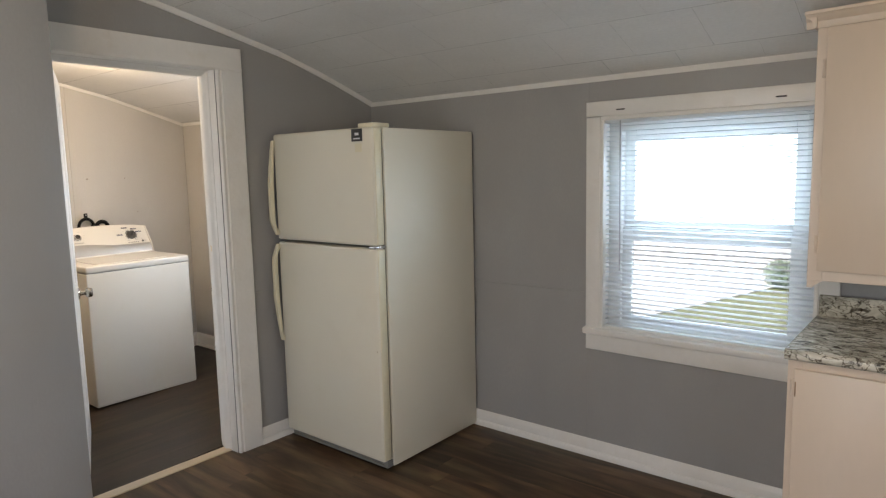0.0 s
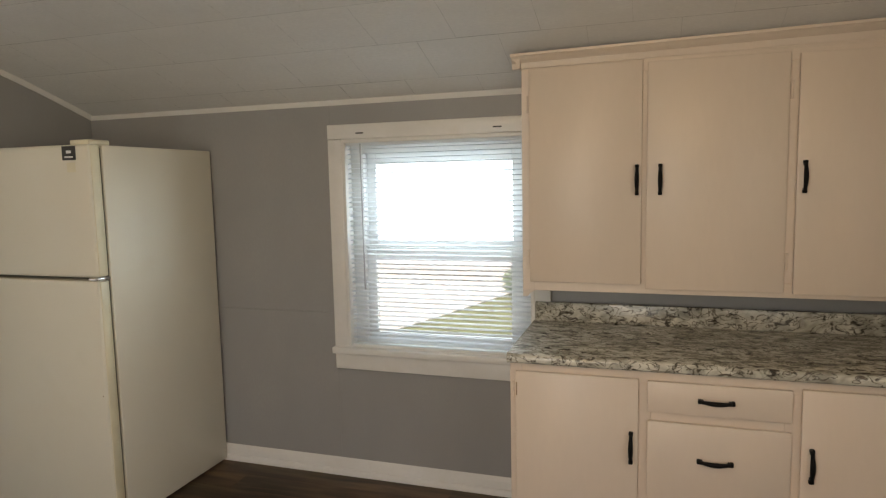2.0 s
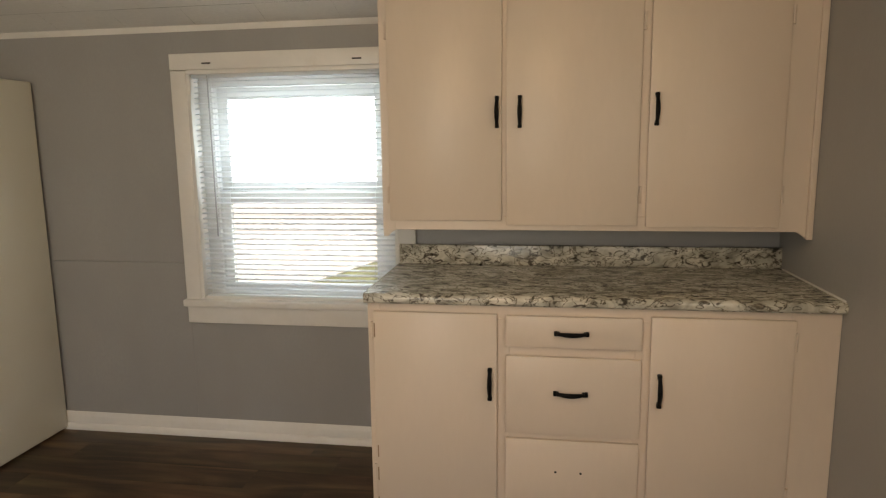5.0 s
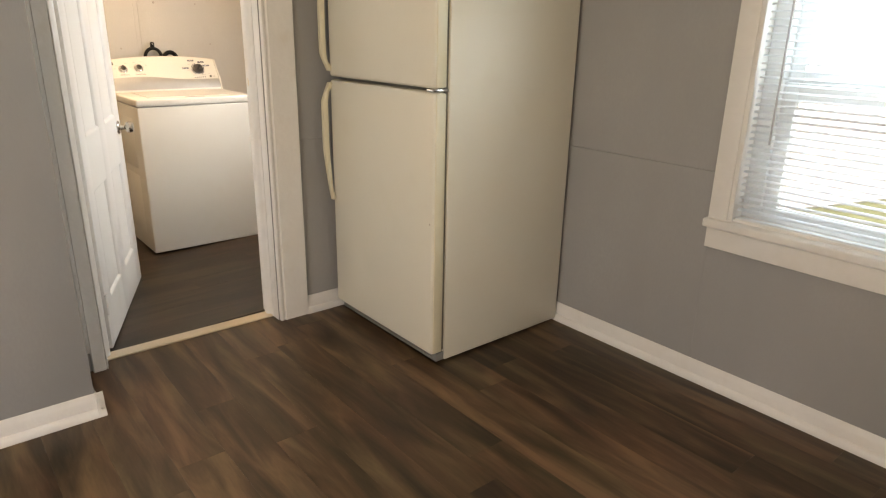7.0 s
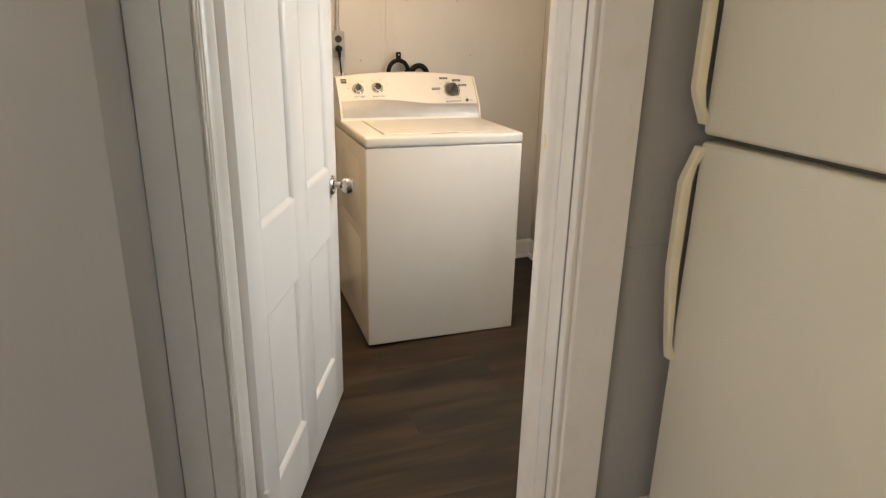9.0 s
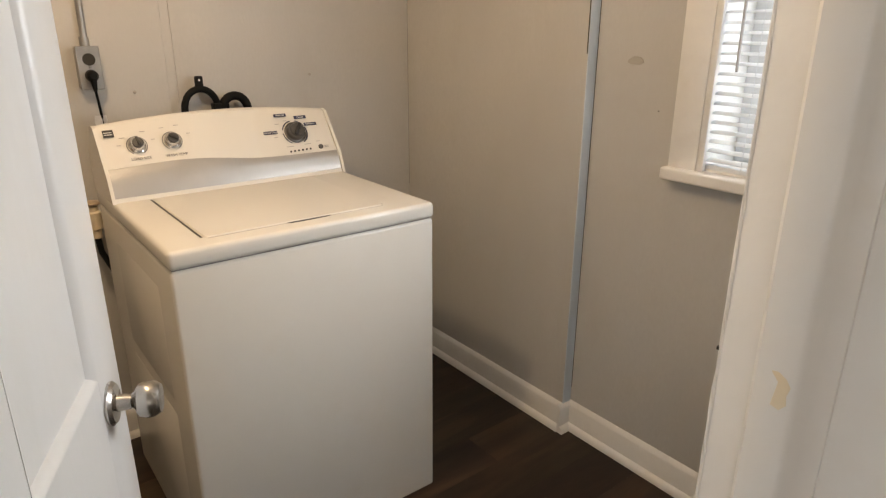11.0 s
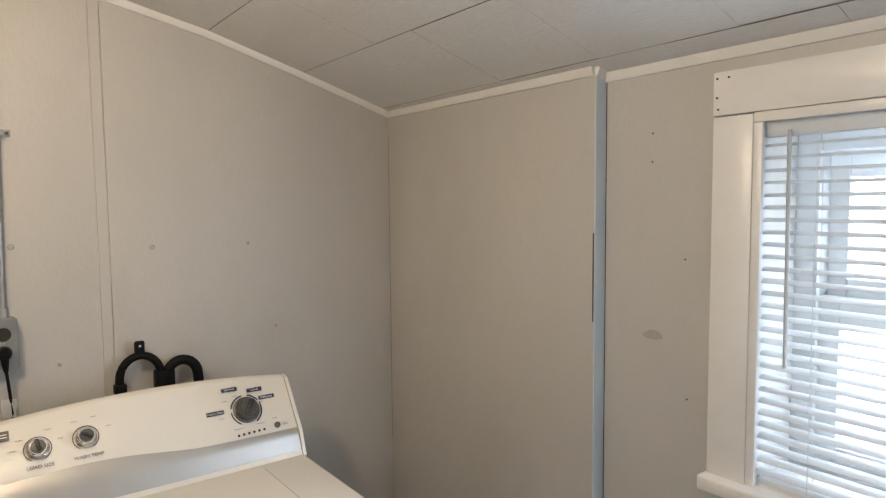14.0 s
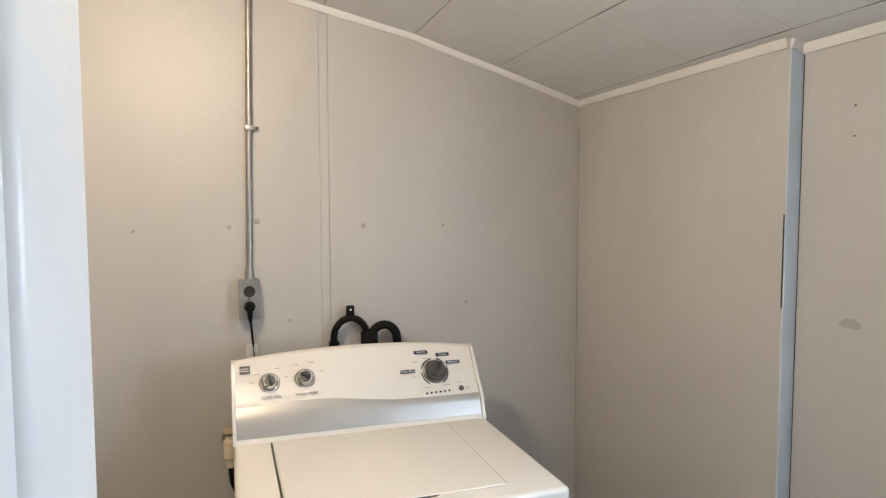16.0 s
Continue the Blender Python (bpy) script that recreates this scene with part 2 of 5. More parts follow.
KITCHEN_FLOOR = floor_material("dark_vinyl_plank", "x", ((0.30, (0.022, 0.0135, 0.008)), (0.72, (0.150, 0.098, 0.061)), (0.42, (0.042, 0.027, 0.016)), (0.51, (0.066, 0.042, 0.026)), (0.60, (0.100, 0.065, 0.040))))
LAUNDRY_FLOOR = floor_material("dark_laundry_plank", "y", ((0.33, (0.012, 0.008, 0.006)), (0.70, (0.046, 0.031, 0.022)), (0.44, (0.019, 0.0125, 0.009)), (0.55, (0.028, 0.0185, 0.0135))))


def granite():
    """Laminate printed as pale granite with dark drifting veins."""
    m = bpy.data.materials.new("granite_laminate")
    m.use_nodes = True
    nt = m.node_tree
    b = nt.nodes["Principled BSDF"]
    tc = nt.nodes.new("ShaderNodeTexCoord")
    mp = nt.nodes.new("ShaderNodeMapping")
    mp.inputs["Scale"].default_value, mp.inputs["Rotation"].default_value = (0.85, 1.75, 1.4), (0, radians(12), radians(26))
    nt.links.new(tc.outputs["Object"], mp.inputs["Vector"])

    def ntex(scale, detail, dist):
        n = nt.nodes.new("ShaderNodeTexNoise")
        n.inputs["Scale"].default_value, n.inputs["Detail"].default_value, n.inputs["Distortion"].default_value = scale, detail, dist
        nt.links.new(mp.outputs["Vector"], n.inputs["Vector"])
        return n.outputs["Fac"]

    def ramp(src, stops):
        r = nt.nodes.new("ShaderNodeValToRGB")
        for n, (p, c) in enumerate(stops):
            e = r.color_ramp.elements[n] if n < 2 else r.color_ramp.elements.new(p)
            e.position, e.color = p, (*c, 1)
        nt.links.new(src, r.inputs["Fac"])
        return r.outputs["Color"]

    def mult(a, bb, kind="MULTIPLY"):
        x = nt.nodes.new("ShaderNodeMix")
        x.data_type, x.blend_type = "RGBA", kind
        x.inputs[0].default_value = 1.0
        nt.links.new(a, x.inputs[6])
        nt.links.new(bb, x.inputs[7])
        return x.outputs[2]

    base = ramp(ntex(15, 9, 0.8), ((0.34, (0.24, 0.23, 0.19)), (0.64, (0.64, 0.62, 0.545)), (0.5, (0.47, 0.455, 0.39))))
    veins = ramp(ntex(17, 10, 1.6), ((0.470, (1, 1, 1)), (0.535, (1, 1, 1)), (0.494, (0.16, 0.14, 0.125)), (0.508, (0.32, 0.28, 0.24))))
    blots = ramp(ntex(26, 9, 1.0), ((0.35, (0.16, 0.145, 0.13)), (0.43, (1, 1, 1))))
    nt.links.new(mult(mult(base, veins), blots), b.inputs["Base Color"])
    b.inputs["Roughness"].default_value = 0.22
    return m


GRANITE = granite()


def glass_material():
    m = bpy.data.materials.new("window_glass")
    m.use_nodes = True
    b = m.node_tree.nodes["Principled BSDF"]
    b.inputs["Transmission Weight"].default_value = 1.0
    b.inputs["Roughness"].default_value = 0.0
    b.inputs["IOR"].default_value = 1.05
    return m


GLASS = glass_material()


# ---- building blocks ----


def block(bm, x0, x1, y0, y1, z0, z1, bevel=0.0, seg=2, only=None):
    """Adds a box with softened edges to bm."""
    piece = bmesh.new()
    bmesh.ops.create_cube(piece, size=1.0)
    for v in piece.verts:
        v.co = Vector(((x0 + x1) / 2 + v.co.x * (x1 - x0), (y0 + y1) / 2 + v.co.y * (y1 - y0), (z0 + z1) / 2 + v.co.z * (z1 - z0)))
    if bevel:
        edges = [e for e in piece.edges if only is None or abs((e.verts[1].co - e.verts[0].co).normalized()[only]) > 0.9]
        bmesh.ops.bevel(piece, geom=edges, offset=bevel, segments=seg, profile=0.5, affect="EDGES")
    join(bm, piece)
    return bm


def join(bm, piece, m=None):
    if m is not None:
        bmesh.ops.transform(piece, matrix=m, verts=piece.verts)
    tmp = bpy.data.meshes.new("tmp")
    piece.to_mesh(tmp)
    piece.free()
    bm.from_mesh(tmp)
    bpy.data.meshes.remove(tmp)


def box(*a, **k):
    return block(bmesh.new(), *a, **k)


def rod(bm, a, b, r0, r1=None, seg=16):
    """Adds a cylinder or cone from a to b."""
    a, b = Vector(a), Vector(b)
    piece = bmesh.new()
    bmesh.ops.create_cone(piece, cap_ends=True, segments=seg, radius1=r0, radius2=r0 if r1 is None else r1, depth=(b - a).length)
    turn = Vector((0, 0, 1)).rotation_difference(b - a).to_matrix().to_4x4()
    join(bm, piece, Matrix.Translation((a + b) / 2) @ turn)
    return bm


def tube(bm, points, radius, seg=10, closed_ends=True):
    """Adds a round tube along points; radius is one number or a number a point."""
    points = [Vector(p) for p in points]
    rings = []
    up = Vector((0.123, 0.456, 0.88)).normalized()
    for n, p in enumerate(points):
        d = (points[min(n + 1, len(points) - 1)] - points[max(n - 1, 0)]).normalized()
        u = d.cross(up)
        u = u.normalized() if u.length > 1e-4 else Vector((1, 0, 0))
        v = d.cross(u)
        r = radius[n] if isinstance(radius, (list, tuple)) else radius
        rings.append([bm.verts.new(p + r * (math.cos(2 * math.pi * k / seg) * u + math.sin(2 * math.pi * k / seg) * v)) for k in range(seg)])
    for a, b in zip(rings, rings[1:]):
        for k in range(seg):
            bm.faces.new((a[k], a[(k + 1) % seg], b[(k + 1) % seg], b[k]))
    if closed_ends:
        bm.faces.new(rings[0][::-1])
        bm.faces.new(rings[-1])
    return bm


def profile(bm, outline, start, end, across, upward=(0, 0, 1)):
    """Adds a moulding: the outline, in (across, up) metres, swept from start to end."""
    across, upward = Vector(across), Vector(upward)
    rings = [[bm.verts.new(Vector(p) + across * a + upward * h) for a, h in outline] for p in (start, end)]
    n = len(outline)
    for k in range(n):
        bm.faces.new((rings[0][k], rings[0][(k + 1) % n], rings[1][(k + 1) % n], rings[1][k]))
    bm.faces.new(rings[0][::-1])
    bm.faces.new(rings[1])
    return bm


def spun(outline, seg=32):
    """A turned shape about z: outline of (radius, height)."""
    bm = bmesh.new()
    rings = [[bm.verts.new((r * math.cos(2 * math.pi * k / seg), r * math.sin(2 * math.pi * k / seg), h)) for k in range(seg)] for r, h in outline]
    for a, b in zip(rings, rings[1:]):
        for k in range(seg):
            bm.faces.new((a[k], a[(k + 1) % seg], b[(k + 1) % seg], b[k]))
    bm.faces.new(rings[0][::-1])
    bm.faces.new(rings[-1])
    return bm


def mesh_of(name, bm, material, smooth=True):
    bmesh.ops.recalc_face_normals(bm, faces=bm.faces)
    me = bpy.data.meshes.new(name)
    bm.to_mesh(me)
    bm.free()
    me.materials.append(material)
    if smooth:
        me.shade_smooth()
        me.set_sharp_from_angle(angle=radians(35))
    return me


def part(name, bm, material, parent, label="", m=None):
    ob = new(name, mesh_of(name, bm, material))
    ob.parent = parent
    if m is not None:
        ob.matrix_basis = m
    return tagged(ob, label)


def thing(name, m, label, category, group="", kind=""):
    ob = new(name)
    ob.empty_display_size = 0.1
    ob.matrix_basis = m
    return tagged(ob, label, category, group, kind)


def structure(name, bm, material, label, category):
    return tagged(new(name, mesh_of(name, bm, material)), label, category, "", "structure")


def letters(name, text, size, material, parent, m, label="", align="CENTER"):
    """Raised print in the built-in font, lying in its own xy plane."""
    curve = bpy.data.curves.new(name, "FONT")
    curve.body, curve.size, curve.align_x, curve.align_y, curve.extrude = text, size, align, "CENTER", 0.0003
    tmp = new(name, curve)
    me = bpy.data.meshes.new_from_object(tmp.evaluated_get(bpy.context.evaluated_depsgraph_get()))
    bpy.data.objects.remove(tmp)
    bpy.data.curves.remove(curve)
    me.materials.append(material)
    ob = new(name, me)
    ob.parent, ob.matrix_basis = parent, m
    return tagged(ob, label)


# ---- the shell ----
KX1, SOUTH, LX0, LSOUTH = 4.050, -4.30, -2.050, -2.75
LF = 0.034  # the laundry floor lies a little higher and climbs gently to its window


def laundry_floor(y):
    return 0.056 + 0.025 * y


OPEN_S, OPEN_N, OPEN_TOP = -1.830, -1.088, 1.984


def kitchen_ceiling(y):
    return float(np.interp(-y, [-0.2, 0, 0.33, 0.65, 1.4, 4.5], [1.82, 1.892, 2.01, 2.11, 2.27, 2.76]))


def laundry_ceiling(y):
    return float(np.interp(-y, [-0.2, 0, 0.13, 0.45, 0.735, 1.09, 1.5, 3.0], [1.784, 1.845, 1.886, 1.985, 2.068, 2.144, 2.225, 2.50]))


def tiled_ceiling(name, x0, x1, y0, y1, height, tile_x, tile_y, x_at, y_at, label, gaps, cross):
    """Square fibre tiles in staggered rows under a dark backing, all in one mesh."""
    bm = bmesh.new()
    rnd = random.Random(5)
    rows = int((y1 - y0) / tile_y) + 3
    for r in range(-1, rows):
        top = y_at - r * tile_y
        ya, yb = min(top, y1), max(top - tile_y, y0)
        if ya - yb < 0.01:
            continue
        start = x_at + (0.5 * tile_x if r % 2 else 0)
        k0 = int((x0 - start) / tile_x) - 1
        for k in range(k0, k0 + int((x1 - x0) / tile_x) + 4):
            xa, xb = max(start + k * tile_x, x0), min(start + (k + 1) * tile_x, x1)
            if xb - xa < 0.01:
                continue
            g = rnd.choice(gaps)
            edge = 0.0004 + g * 0.6
            sag = rnd.uniform(0, 0.0002)
            low, high = [], []
            for x, y, dx, dy in ((xa, ya, 1, -1), (xb, ya, -1, -1), (xb, yb, -1, 1), (xa, yb, 1, 1)):
                px, py = x + dx * g, y + dy * g
                qx, qy = px + dx * edge, py + dy * edge
                px, qx = x + dx * g * cross, x + dx * (g + edge) * cross
                low.append(bm.verts.new((qx, qy, height(qy) - sag)))
                high.append(bm.verts.new((px, py, height(py) + 0.003)))
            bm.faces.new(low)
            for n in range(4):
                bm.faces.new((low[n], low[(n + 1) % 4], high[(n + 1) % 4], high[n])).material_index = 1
    ys = [y1 - (y1 - y0) * k / 24 for k in range(25)]
    backs = [[bm.verts.new((x, y, height(y) + d)) for x, d in ((x0, 0.006), (x1, 0.006), (x1, 0.09), (x0, 0.09))] for y in ys]
    for a, b in zip(backs, backs[1:]):
        for n in range(4):
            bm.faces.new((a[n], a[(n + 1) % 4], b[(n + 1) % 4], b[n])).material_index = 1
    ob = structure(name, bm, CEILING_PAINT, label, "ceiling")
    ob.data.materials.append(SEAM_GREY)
    return ob


tiled_ceiling("ceiling_1", 0.0, KX1, SOUTH, 0.0, kitchen_ceiling, 0.328, 0.285, 2.10, -0.140, "sloping white ceiling of staggered fibre tiles", (0.00005, 0.0001, 0.0001, 0.0005), 0.4)
tiled_ceiling("ceiling_2", LX0, -0.12, LSOUTH, -0.03, laundry_ceiling, 0.325, 0.285, -1.115, -0.150, "sloping white tiled ceiling of the laundry room", (0.0002, 0.0003, 0.0006, 0.0012), 0.12)

# north wall with the kitchen window
KW = dict(x0=1.549, x1=2.497, z0=0.674, z1=1.702)
bm = box(-0.06, KW["x0"], 0.0, 0.15, 0, 2.0)
block(bm, KW["x1"], KX1 + 0.12, 0.0, 0.15, 0, 2.0)
block(bm, KW["x0"], KW["x1"], 0.0, 0.15, 0, KW["z0"])
block(bm, KW["x0"], KW["x1"], 0.0, 0.15, KW["z1"], 2.0)
wall_north = structure("wall_north", bm, KITCHEN_PAINT, "grey painted panelled kitchen wall with a window", "wall")
LW = dict(x0=-0.790, x1=-0.21, z0=1.014, z1=1.740)
LY, LJ, JX = -0.082, -0.120, -1.150
bm = box(LX0 - 0.12, LW["x0"], LY, 0.15, 0, 2.0)
block(bm, LW["x1"], -0.062, LY, 0.15, 0, 2.0)
block(bm, LW["x0"], LW["x1"], LY, 0.15, 0, LW["z0"])
block(bm, LW["x0"], LW["x1"], LY, 0.15, LW["z1"], 2.0)
wall_laundry_north = structure("wall_laundry_north", bm, LAUNDRY_PAINT, "pale grey laundry wall with a window", "wall")
wall_laundry_west = structure("wall_laundry_west", box(LX0 - 0.12, LX0, LSOUTH - 0.1, 0.0, 0, 2.62), LAUNDRY_PAINT, "pale panelled wall behind the washer", "wall")
structure("wall_laundry_south", box(LX0, -0.12, LSOUTH - 0.12, LSOUTH, 0, 2.62), LAUNDRY_PAINT, "plain pale laundry wall", "wall")
bm = box(-0.12, 0.0, SOUTH, -3.29, 0, 2.85)
block(bm, -0.12, 0.0, -2.47, OPEN_S - 0.02, 0, 2.7)
block(bm, -0.12, 0.0, -3.29, -2.47, 1.99, 2.85)
block(bm, -0.12, 0.0, OPEN_N + 0.02, 0.0, 0, 2.3)
block(bm, -0.12, 0.0, OPEN_S - 0.02, OPEN_N + 0.02, OPEN_TOP + 0.02, 2.5)
wall_west = structure("wall_west", bm, KITCHEN_PAINT, "grey partition wall with the laundry doorway", "wall")
# the opening in this wall is added, unseen, for the east fill lamp
bm = box(KX1, KX1 + 0.12, SOUTH, -2.85, 0, 2.85)
block(bm, KX1, KX1 + 0.12, -1.80, 0.0, 0, 2.85)
block(bm, KX1, KX1 + 0.12, -2.85, -1.80, 0, 0.75)
block(bm, KX1, KX1 + 0.12, -2.85, -1.80, 1.95, 2.85)
structure("wall_east", bm, KITCHEN_PAINT, "plain grey wall beside the cabinets", "wall")
# unseen opening added here to let in the rear fill lamp and sun
bm = box(-0.12, 1.5, SOUTH - 0.12, SOUTH, 0, 2.85)
block(bm, 2.6, KX1 + 0.12, SOUTH - 0.12, SOUTH, 0, 2.85)
block(bm, 1.5, 2.6, SOUTH - 0.12, SOUTH, 2.12, 2.85)
block(bm, 1.5, 2.6, SOUTH - 0.12, SOUTH, 0, 0.38)
structure("wall_south", bm, KITCHEN_PAINT, "plain grey wall closing the kitchen", "wall")
PX, PY = 0.345, -1.946
structure("wall_pier", box(0.0, PX, -2.40, PY, 0, 2.6, bevel=0.004), KITCHEN_PAINT, "grey boxed-out pier beside the doorway", "wall")

# wall sheets, a hair proud, with fine seams between them
bm = box(0.0, 1.486, -0.007, 0.0, 0.0, 0.8425, bevel=0.0018, seg=1)
block(bm, 1.486, 2.49, -0.007, 0.0, 0.0, 0.565)
part("panel", bm, KITCHEN_PAINT, wall_north)
part("panel", box(0.0, 1.486, -0.007, 0.0, 0.8440, 1.9, bevel=0.0012, seg=1), KITCHEN_PAINT, wall_north)
part("panel", box(1.486, 2.49, -0.007, 0.0, KW["z1"] + 0.06, 1.9), KITCHEN_PAINT, wall_north)
for y0, y1 in ((-0.993, -0.12), (-2.15, -1.020)):
    part("panel", box(LX0, LX0 + 0.005, y0, y1, 0, 2.3 if y0 < -1 else 2.15, bevel=0.0015, seg=1), LAUNDRY_PAINT, wall_laundry_west)
part("batten", box(LX0, LX0 + 0.0046, -1.0199, -0.9938, 0, 2.10, bevel=0.001, seg=1), LAUNDRY_PAINT, wall_laundry_west)
part("panel", box(LX0, JX, LJ, LY - 0.0001, 0, 1.90, bevel=0.0015, seg=1), LAUNDRY_PAINT, wall_laundry_north, "proud sheet of wall board")

# thin pale blue strip covering the end face of the proud sheet
part("corner_strip", box(JX - 0.0005, JX + 0.003, LJ + 0.001, LY - 0.0003, LF + 0.118, 1.868, bevel=0.0006, seg=1), PALE_BLUE, wall_laundry_north, "narrow pale blue edge strip")

part("panel_bead", box(0.0, 0.0025, -0.944, -0.79, 0.838, 0.846, bevel=0.0012, seg=1), KITCHEN_PAINT, wall_west)

# cornices
COVE = [(0, 0.010), (0.007, 0.011), (0.010, 0.017), (0.014, 0.027), (0.016, 0.036), (0, 0.036)]


def cove(name, runs, height, material, label, size=1.0):
    bm = bmesh.new()
    for (xa, ya), (xb, yb), across in runs:
        steps = max(1, int(abs(yb - ya) / 0.1))
        for k in range(steps):
            f, g = k / steps, (k + 1) / steps
            p = (xa + (xb - xa) * f, ya + (yb - ya) * f)
            q = (xa + (xb - xa) * g, ya + (yb - ya) * g)
            profile(bm, [(u * size, (v - 0.036) * size + 0.036) for u, v in COVE], (*p, height(p[1]) - 0.036), (*q, height(q[1]) - 0.036), (*across, 0))
    return structure(name, bm, material, label, "moulding")


cove("trim_1", [((0, 0), (2.495, 0), (0, -1)), ((0, 0), (0, SOUTH), (1, 0)), ((KX1, -0.32), (KX1, SOUTH), (-1, 0))], kitchen_ceiling, TRIM, "narrow white cornice round the kitchen ceiling")
cove("trim_2", [((LX0, LJ), (JX, LJ), (0, -1)), ((JX, LJ), (JX, LY), (1, 0)), ((JX, LY), (-0.12, LY), (0, -1)), ((LX0 + 0.005, LJ), (LX0 + 0.005, LSOUTH), (1, 0))],
     lambda y: laundry_ceiling(y) + 0.001, TRIM, "narrow white cornice round the laundry ceiling", 0.8)

# baseboards with a shoe moulding
SKIRT = [(0, 0), (0.027, 0), (0.0265, 0.010), (0.023, 0.020), (0.017, 0.027), (0.010, 0.029), (0.010, 0.060), (0.008, 0.068), (0.0035, 0.079), (0.002, 0.085), (0, 0.086)]
SKIRT_TALL = [(0, 0), (0.024, 0), (0.0235, 0.010), (0.020, 0.019), (0.013, 0.024), (0.011, 0.0245), (0.011, 0.088), (0.009, 0.094), (0.003, 0.103), (0, 0.106)]


def skirting(name, runs, outline, label, level=lambda y: 0.0):
    bm = bmesh.new()
    for (xa, ya), (xb, yb), across in runs:
        profile(bm, outline, (xa, ya, level(ya)), (xb, yb, level(yb)), (*across, 0))
    return structure(name, bm, TRIM, label, "baseboard")


skirting("baseboard_1", [((0, -0.007), (2.55, -0.007), (0, -1)), ((0, -0.943), (0, 0), (1, 0)), ((0.03, PY), (PX + 0.026, PY), (0, 1)), ((PX, PY + 0.026), (PX, -2.426), (1, 0)),
                         ((0.0, -2.40), (PX, -2.40), (0, -1)), ((KX1, -0.62), (KX1, SOUTH), (-1, 0)), ((0, SOUTH), (KX1, SOUTH), (0, 1))], SKIRT, "white painted baseboard with a shoe moulding")
skirting("baseboard_2", [((LX0, LJ), (JX, LJ), (0, -1)), ((JX, LJ - 0.020), (JX, LY), (1, 0)), ((JX, LY), (-0.12, LY), (0, -1)), ((LX0 + 0.005, LSOUTH), (LX0 + 0.005, LJ), (1, 0))],
         SKIRT_TALL, "tall white baseboard of the laundry room", laundry_floor)

# ---- doorway ----
bm = box(-0.150, 0.0, OPEN_N, OPEN_N + 0.02, 0, OPEN_TOP + 0.02, bevel=0.002)
block(bm, -0.150, 0.0, OPEN_S - 0.02, OPEN_S, 0, OPEN_TOP + 0.02, bevel=0.002)
block(bm, -0.150, 0.0, OPEN_S, OPEN_N, OPEN_TOP, OPEN_TOP + 0.02, bevel=0.002)
door_frame = structure("door_1", bm, TRIM, "white painted door frame with chipped paint", "door frame")
STOP = [(0, -0.108), (0.022, -0.107), (0.026, -0.103), (0.026, -0.074), (0.023, -0.069), (0.012, -0.064), (0.006, -0.058), (0.003, -0.052), (0, -0.0515)]
bm = bmesh.new()
profile(bm, STOP, (0, OPEN_N, 0), (0, OPEN_N, OPEN_TOP), (0, -1, 0), (1, 0, 0))
profile(bm, STOP, (0, OPEN_S, 0), (0, OPEN_S, OPEN_TOP), (0, 1, 0), (1, 0, 0))
profile(bm, STOP, (0, OPEN_S, OPEN_TOP), (0, OPEN_N, OPEN_TOP), (0, 0, -1), (1, 0, 0))
part("door_stop", bm, TRIM, door_frame)
CASE = [(0, 0), (0, 0.014), (0.004, 0.020), (0.012, 0.020), (0.016, 0.014), (0.021, 0.014), (0.026, 0.022), (0.034, 0.022), (0.139, 0.022), (0.142, 0.019), (0.142, 0)]
CASE_S = [(a * 0.054 / 0.142, h) for a, h in CASE]
part("casing", profile(bmesh.new(), CASE, (0, OPEN_N + 0.006, 0), (0, OPEN_N + 0.006, OPEN_TOP), (0, 1, 0), (1, 0, 0)), TRIM, door_frame)
part("casing", profile(bmesh.new(), CASE_S, (0, OPEN_S - 0.004, 0), (0, OPEN_S - 0.004, OPEN_TOP), (0, -1, 0), (1, 0, 0)), TRIM, door_frame)
part("filler_board", box(0.0, 0.019, -1.9455, OPEN_S - 0.0585, 0.0865, OPEN_TOP, bevel=0.001, seg=1), TRIM, door_frame)
# grey strip gives the cracked gap its shadow as colour
part("paint_gap", box(-0.004, 0.0012, OPEN_N + 0.0022, OPEN_N + 0.0062, 0.0, OPEN_TOP), SEAM_GREY, door_frame, "cracked paint gap between jamb and casing, its shade coloured in")
part("header", profile(bmesh.new(), [(0, 0.0), (0.0, 0.018), (0.006, 0.024), (0.016, 0.024), (0.020, 0.022), (0.112, 0.022), (0.112, 0)], (0, OPEN_S - 0.094, OPEN_TOP), (0, OPEN_N + 0.146, OPEN_TOP), (0, 0, 1), (1, 0, 0)), TRIM, door_frame)
part("threshold", profile(bmesh.new(), [(-0.0918, 0.0005), (-0.0918, 0.019), (-0.087, 0.0205), (-0.058, 0.010), (-0.053, 0.006), (-0.053, 0.0005)], (0, OPEN_S, 0), (0, OPEN_N, 0), (1, 0, 0)), THRESHOLD, door_frame, "pale wooden threshold strip")
# strike plate on the latch side
bm = box(-0.149, -0.115, OPEN_N - 0.0022, OPEN_N, 0.855, 0.904, bevel=0.0008, seg=1)
strike = part("strike_plate", bm, NICKEL, door_frame, "satin nickel strike plate")
part("latch_hole", box(-0.138, -0.125, OPEN_N - 0.0030, OPEN_N - 0.0022, 0.868, 0.891, bevel=0.0003, seg=1), CABINET_WORN, strike)
for z in (0.857, 0.902):
    part("screw", rod(bmesh.new(), (-0.128, OPEN_N - 0.0034, z), (-0.128, OPEN_N - 0.002, z), 0.004), CHROME, strike)


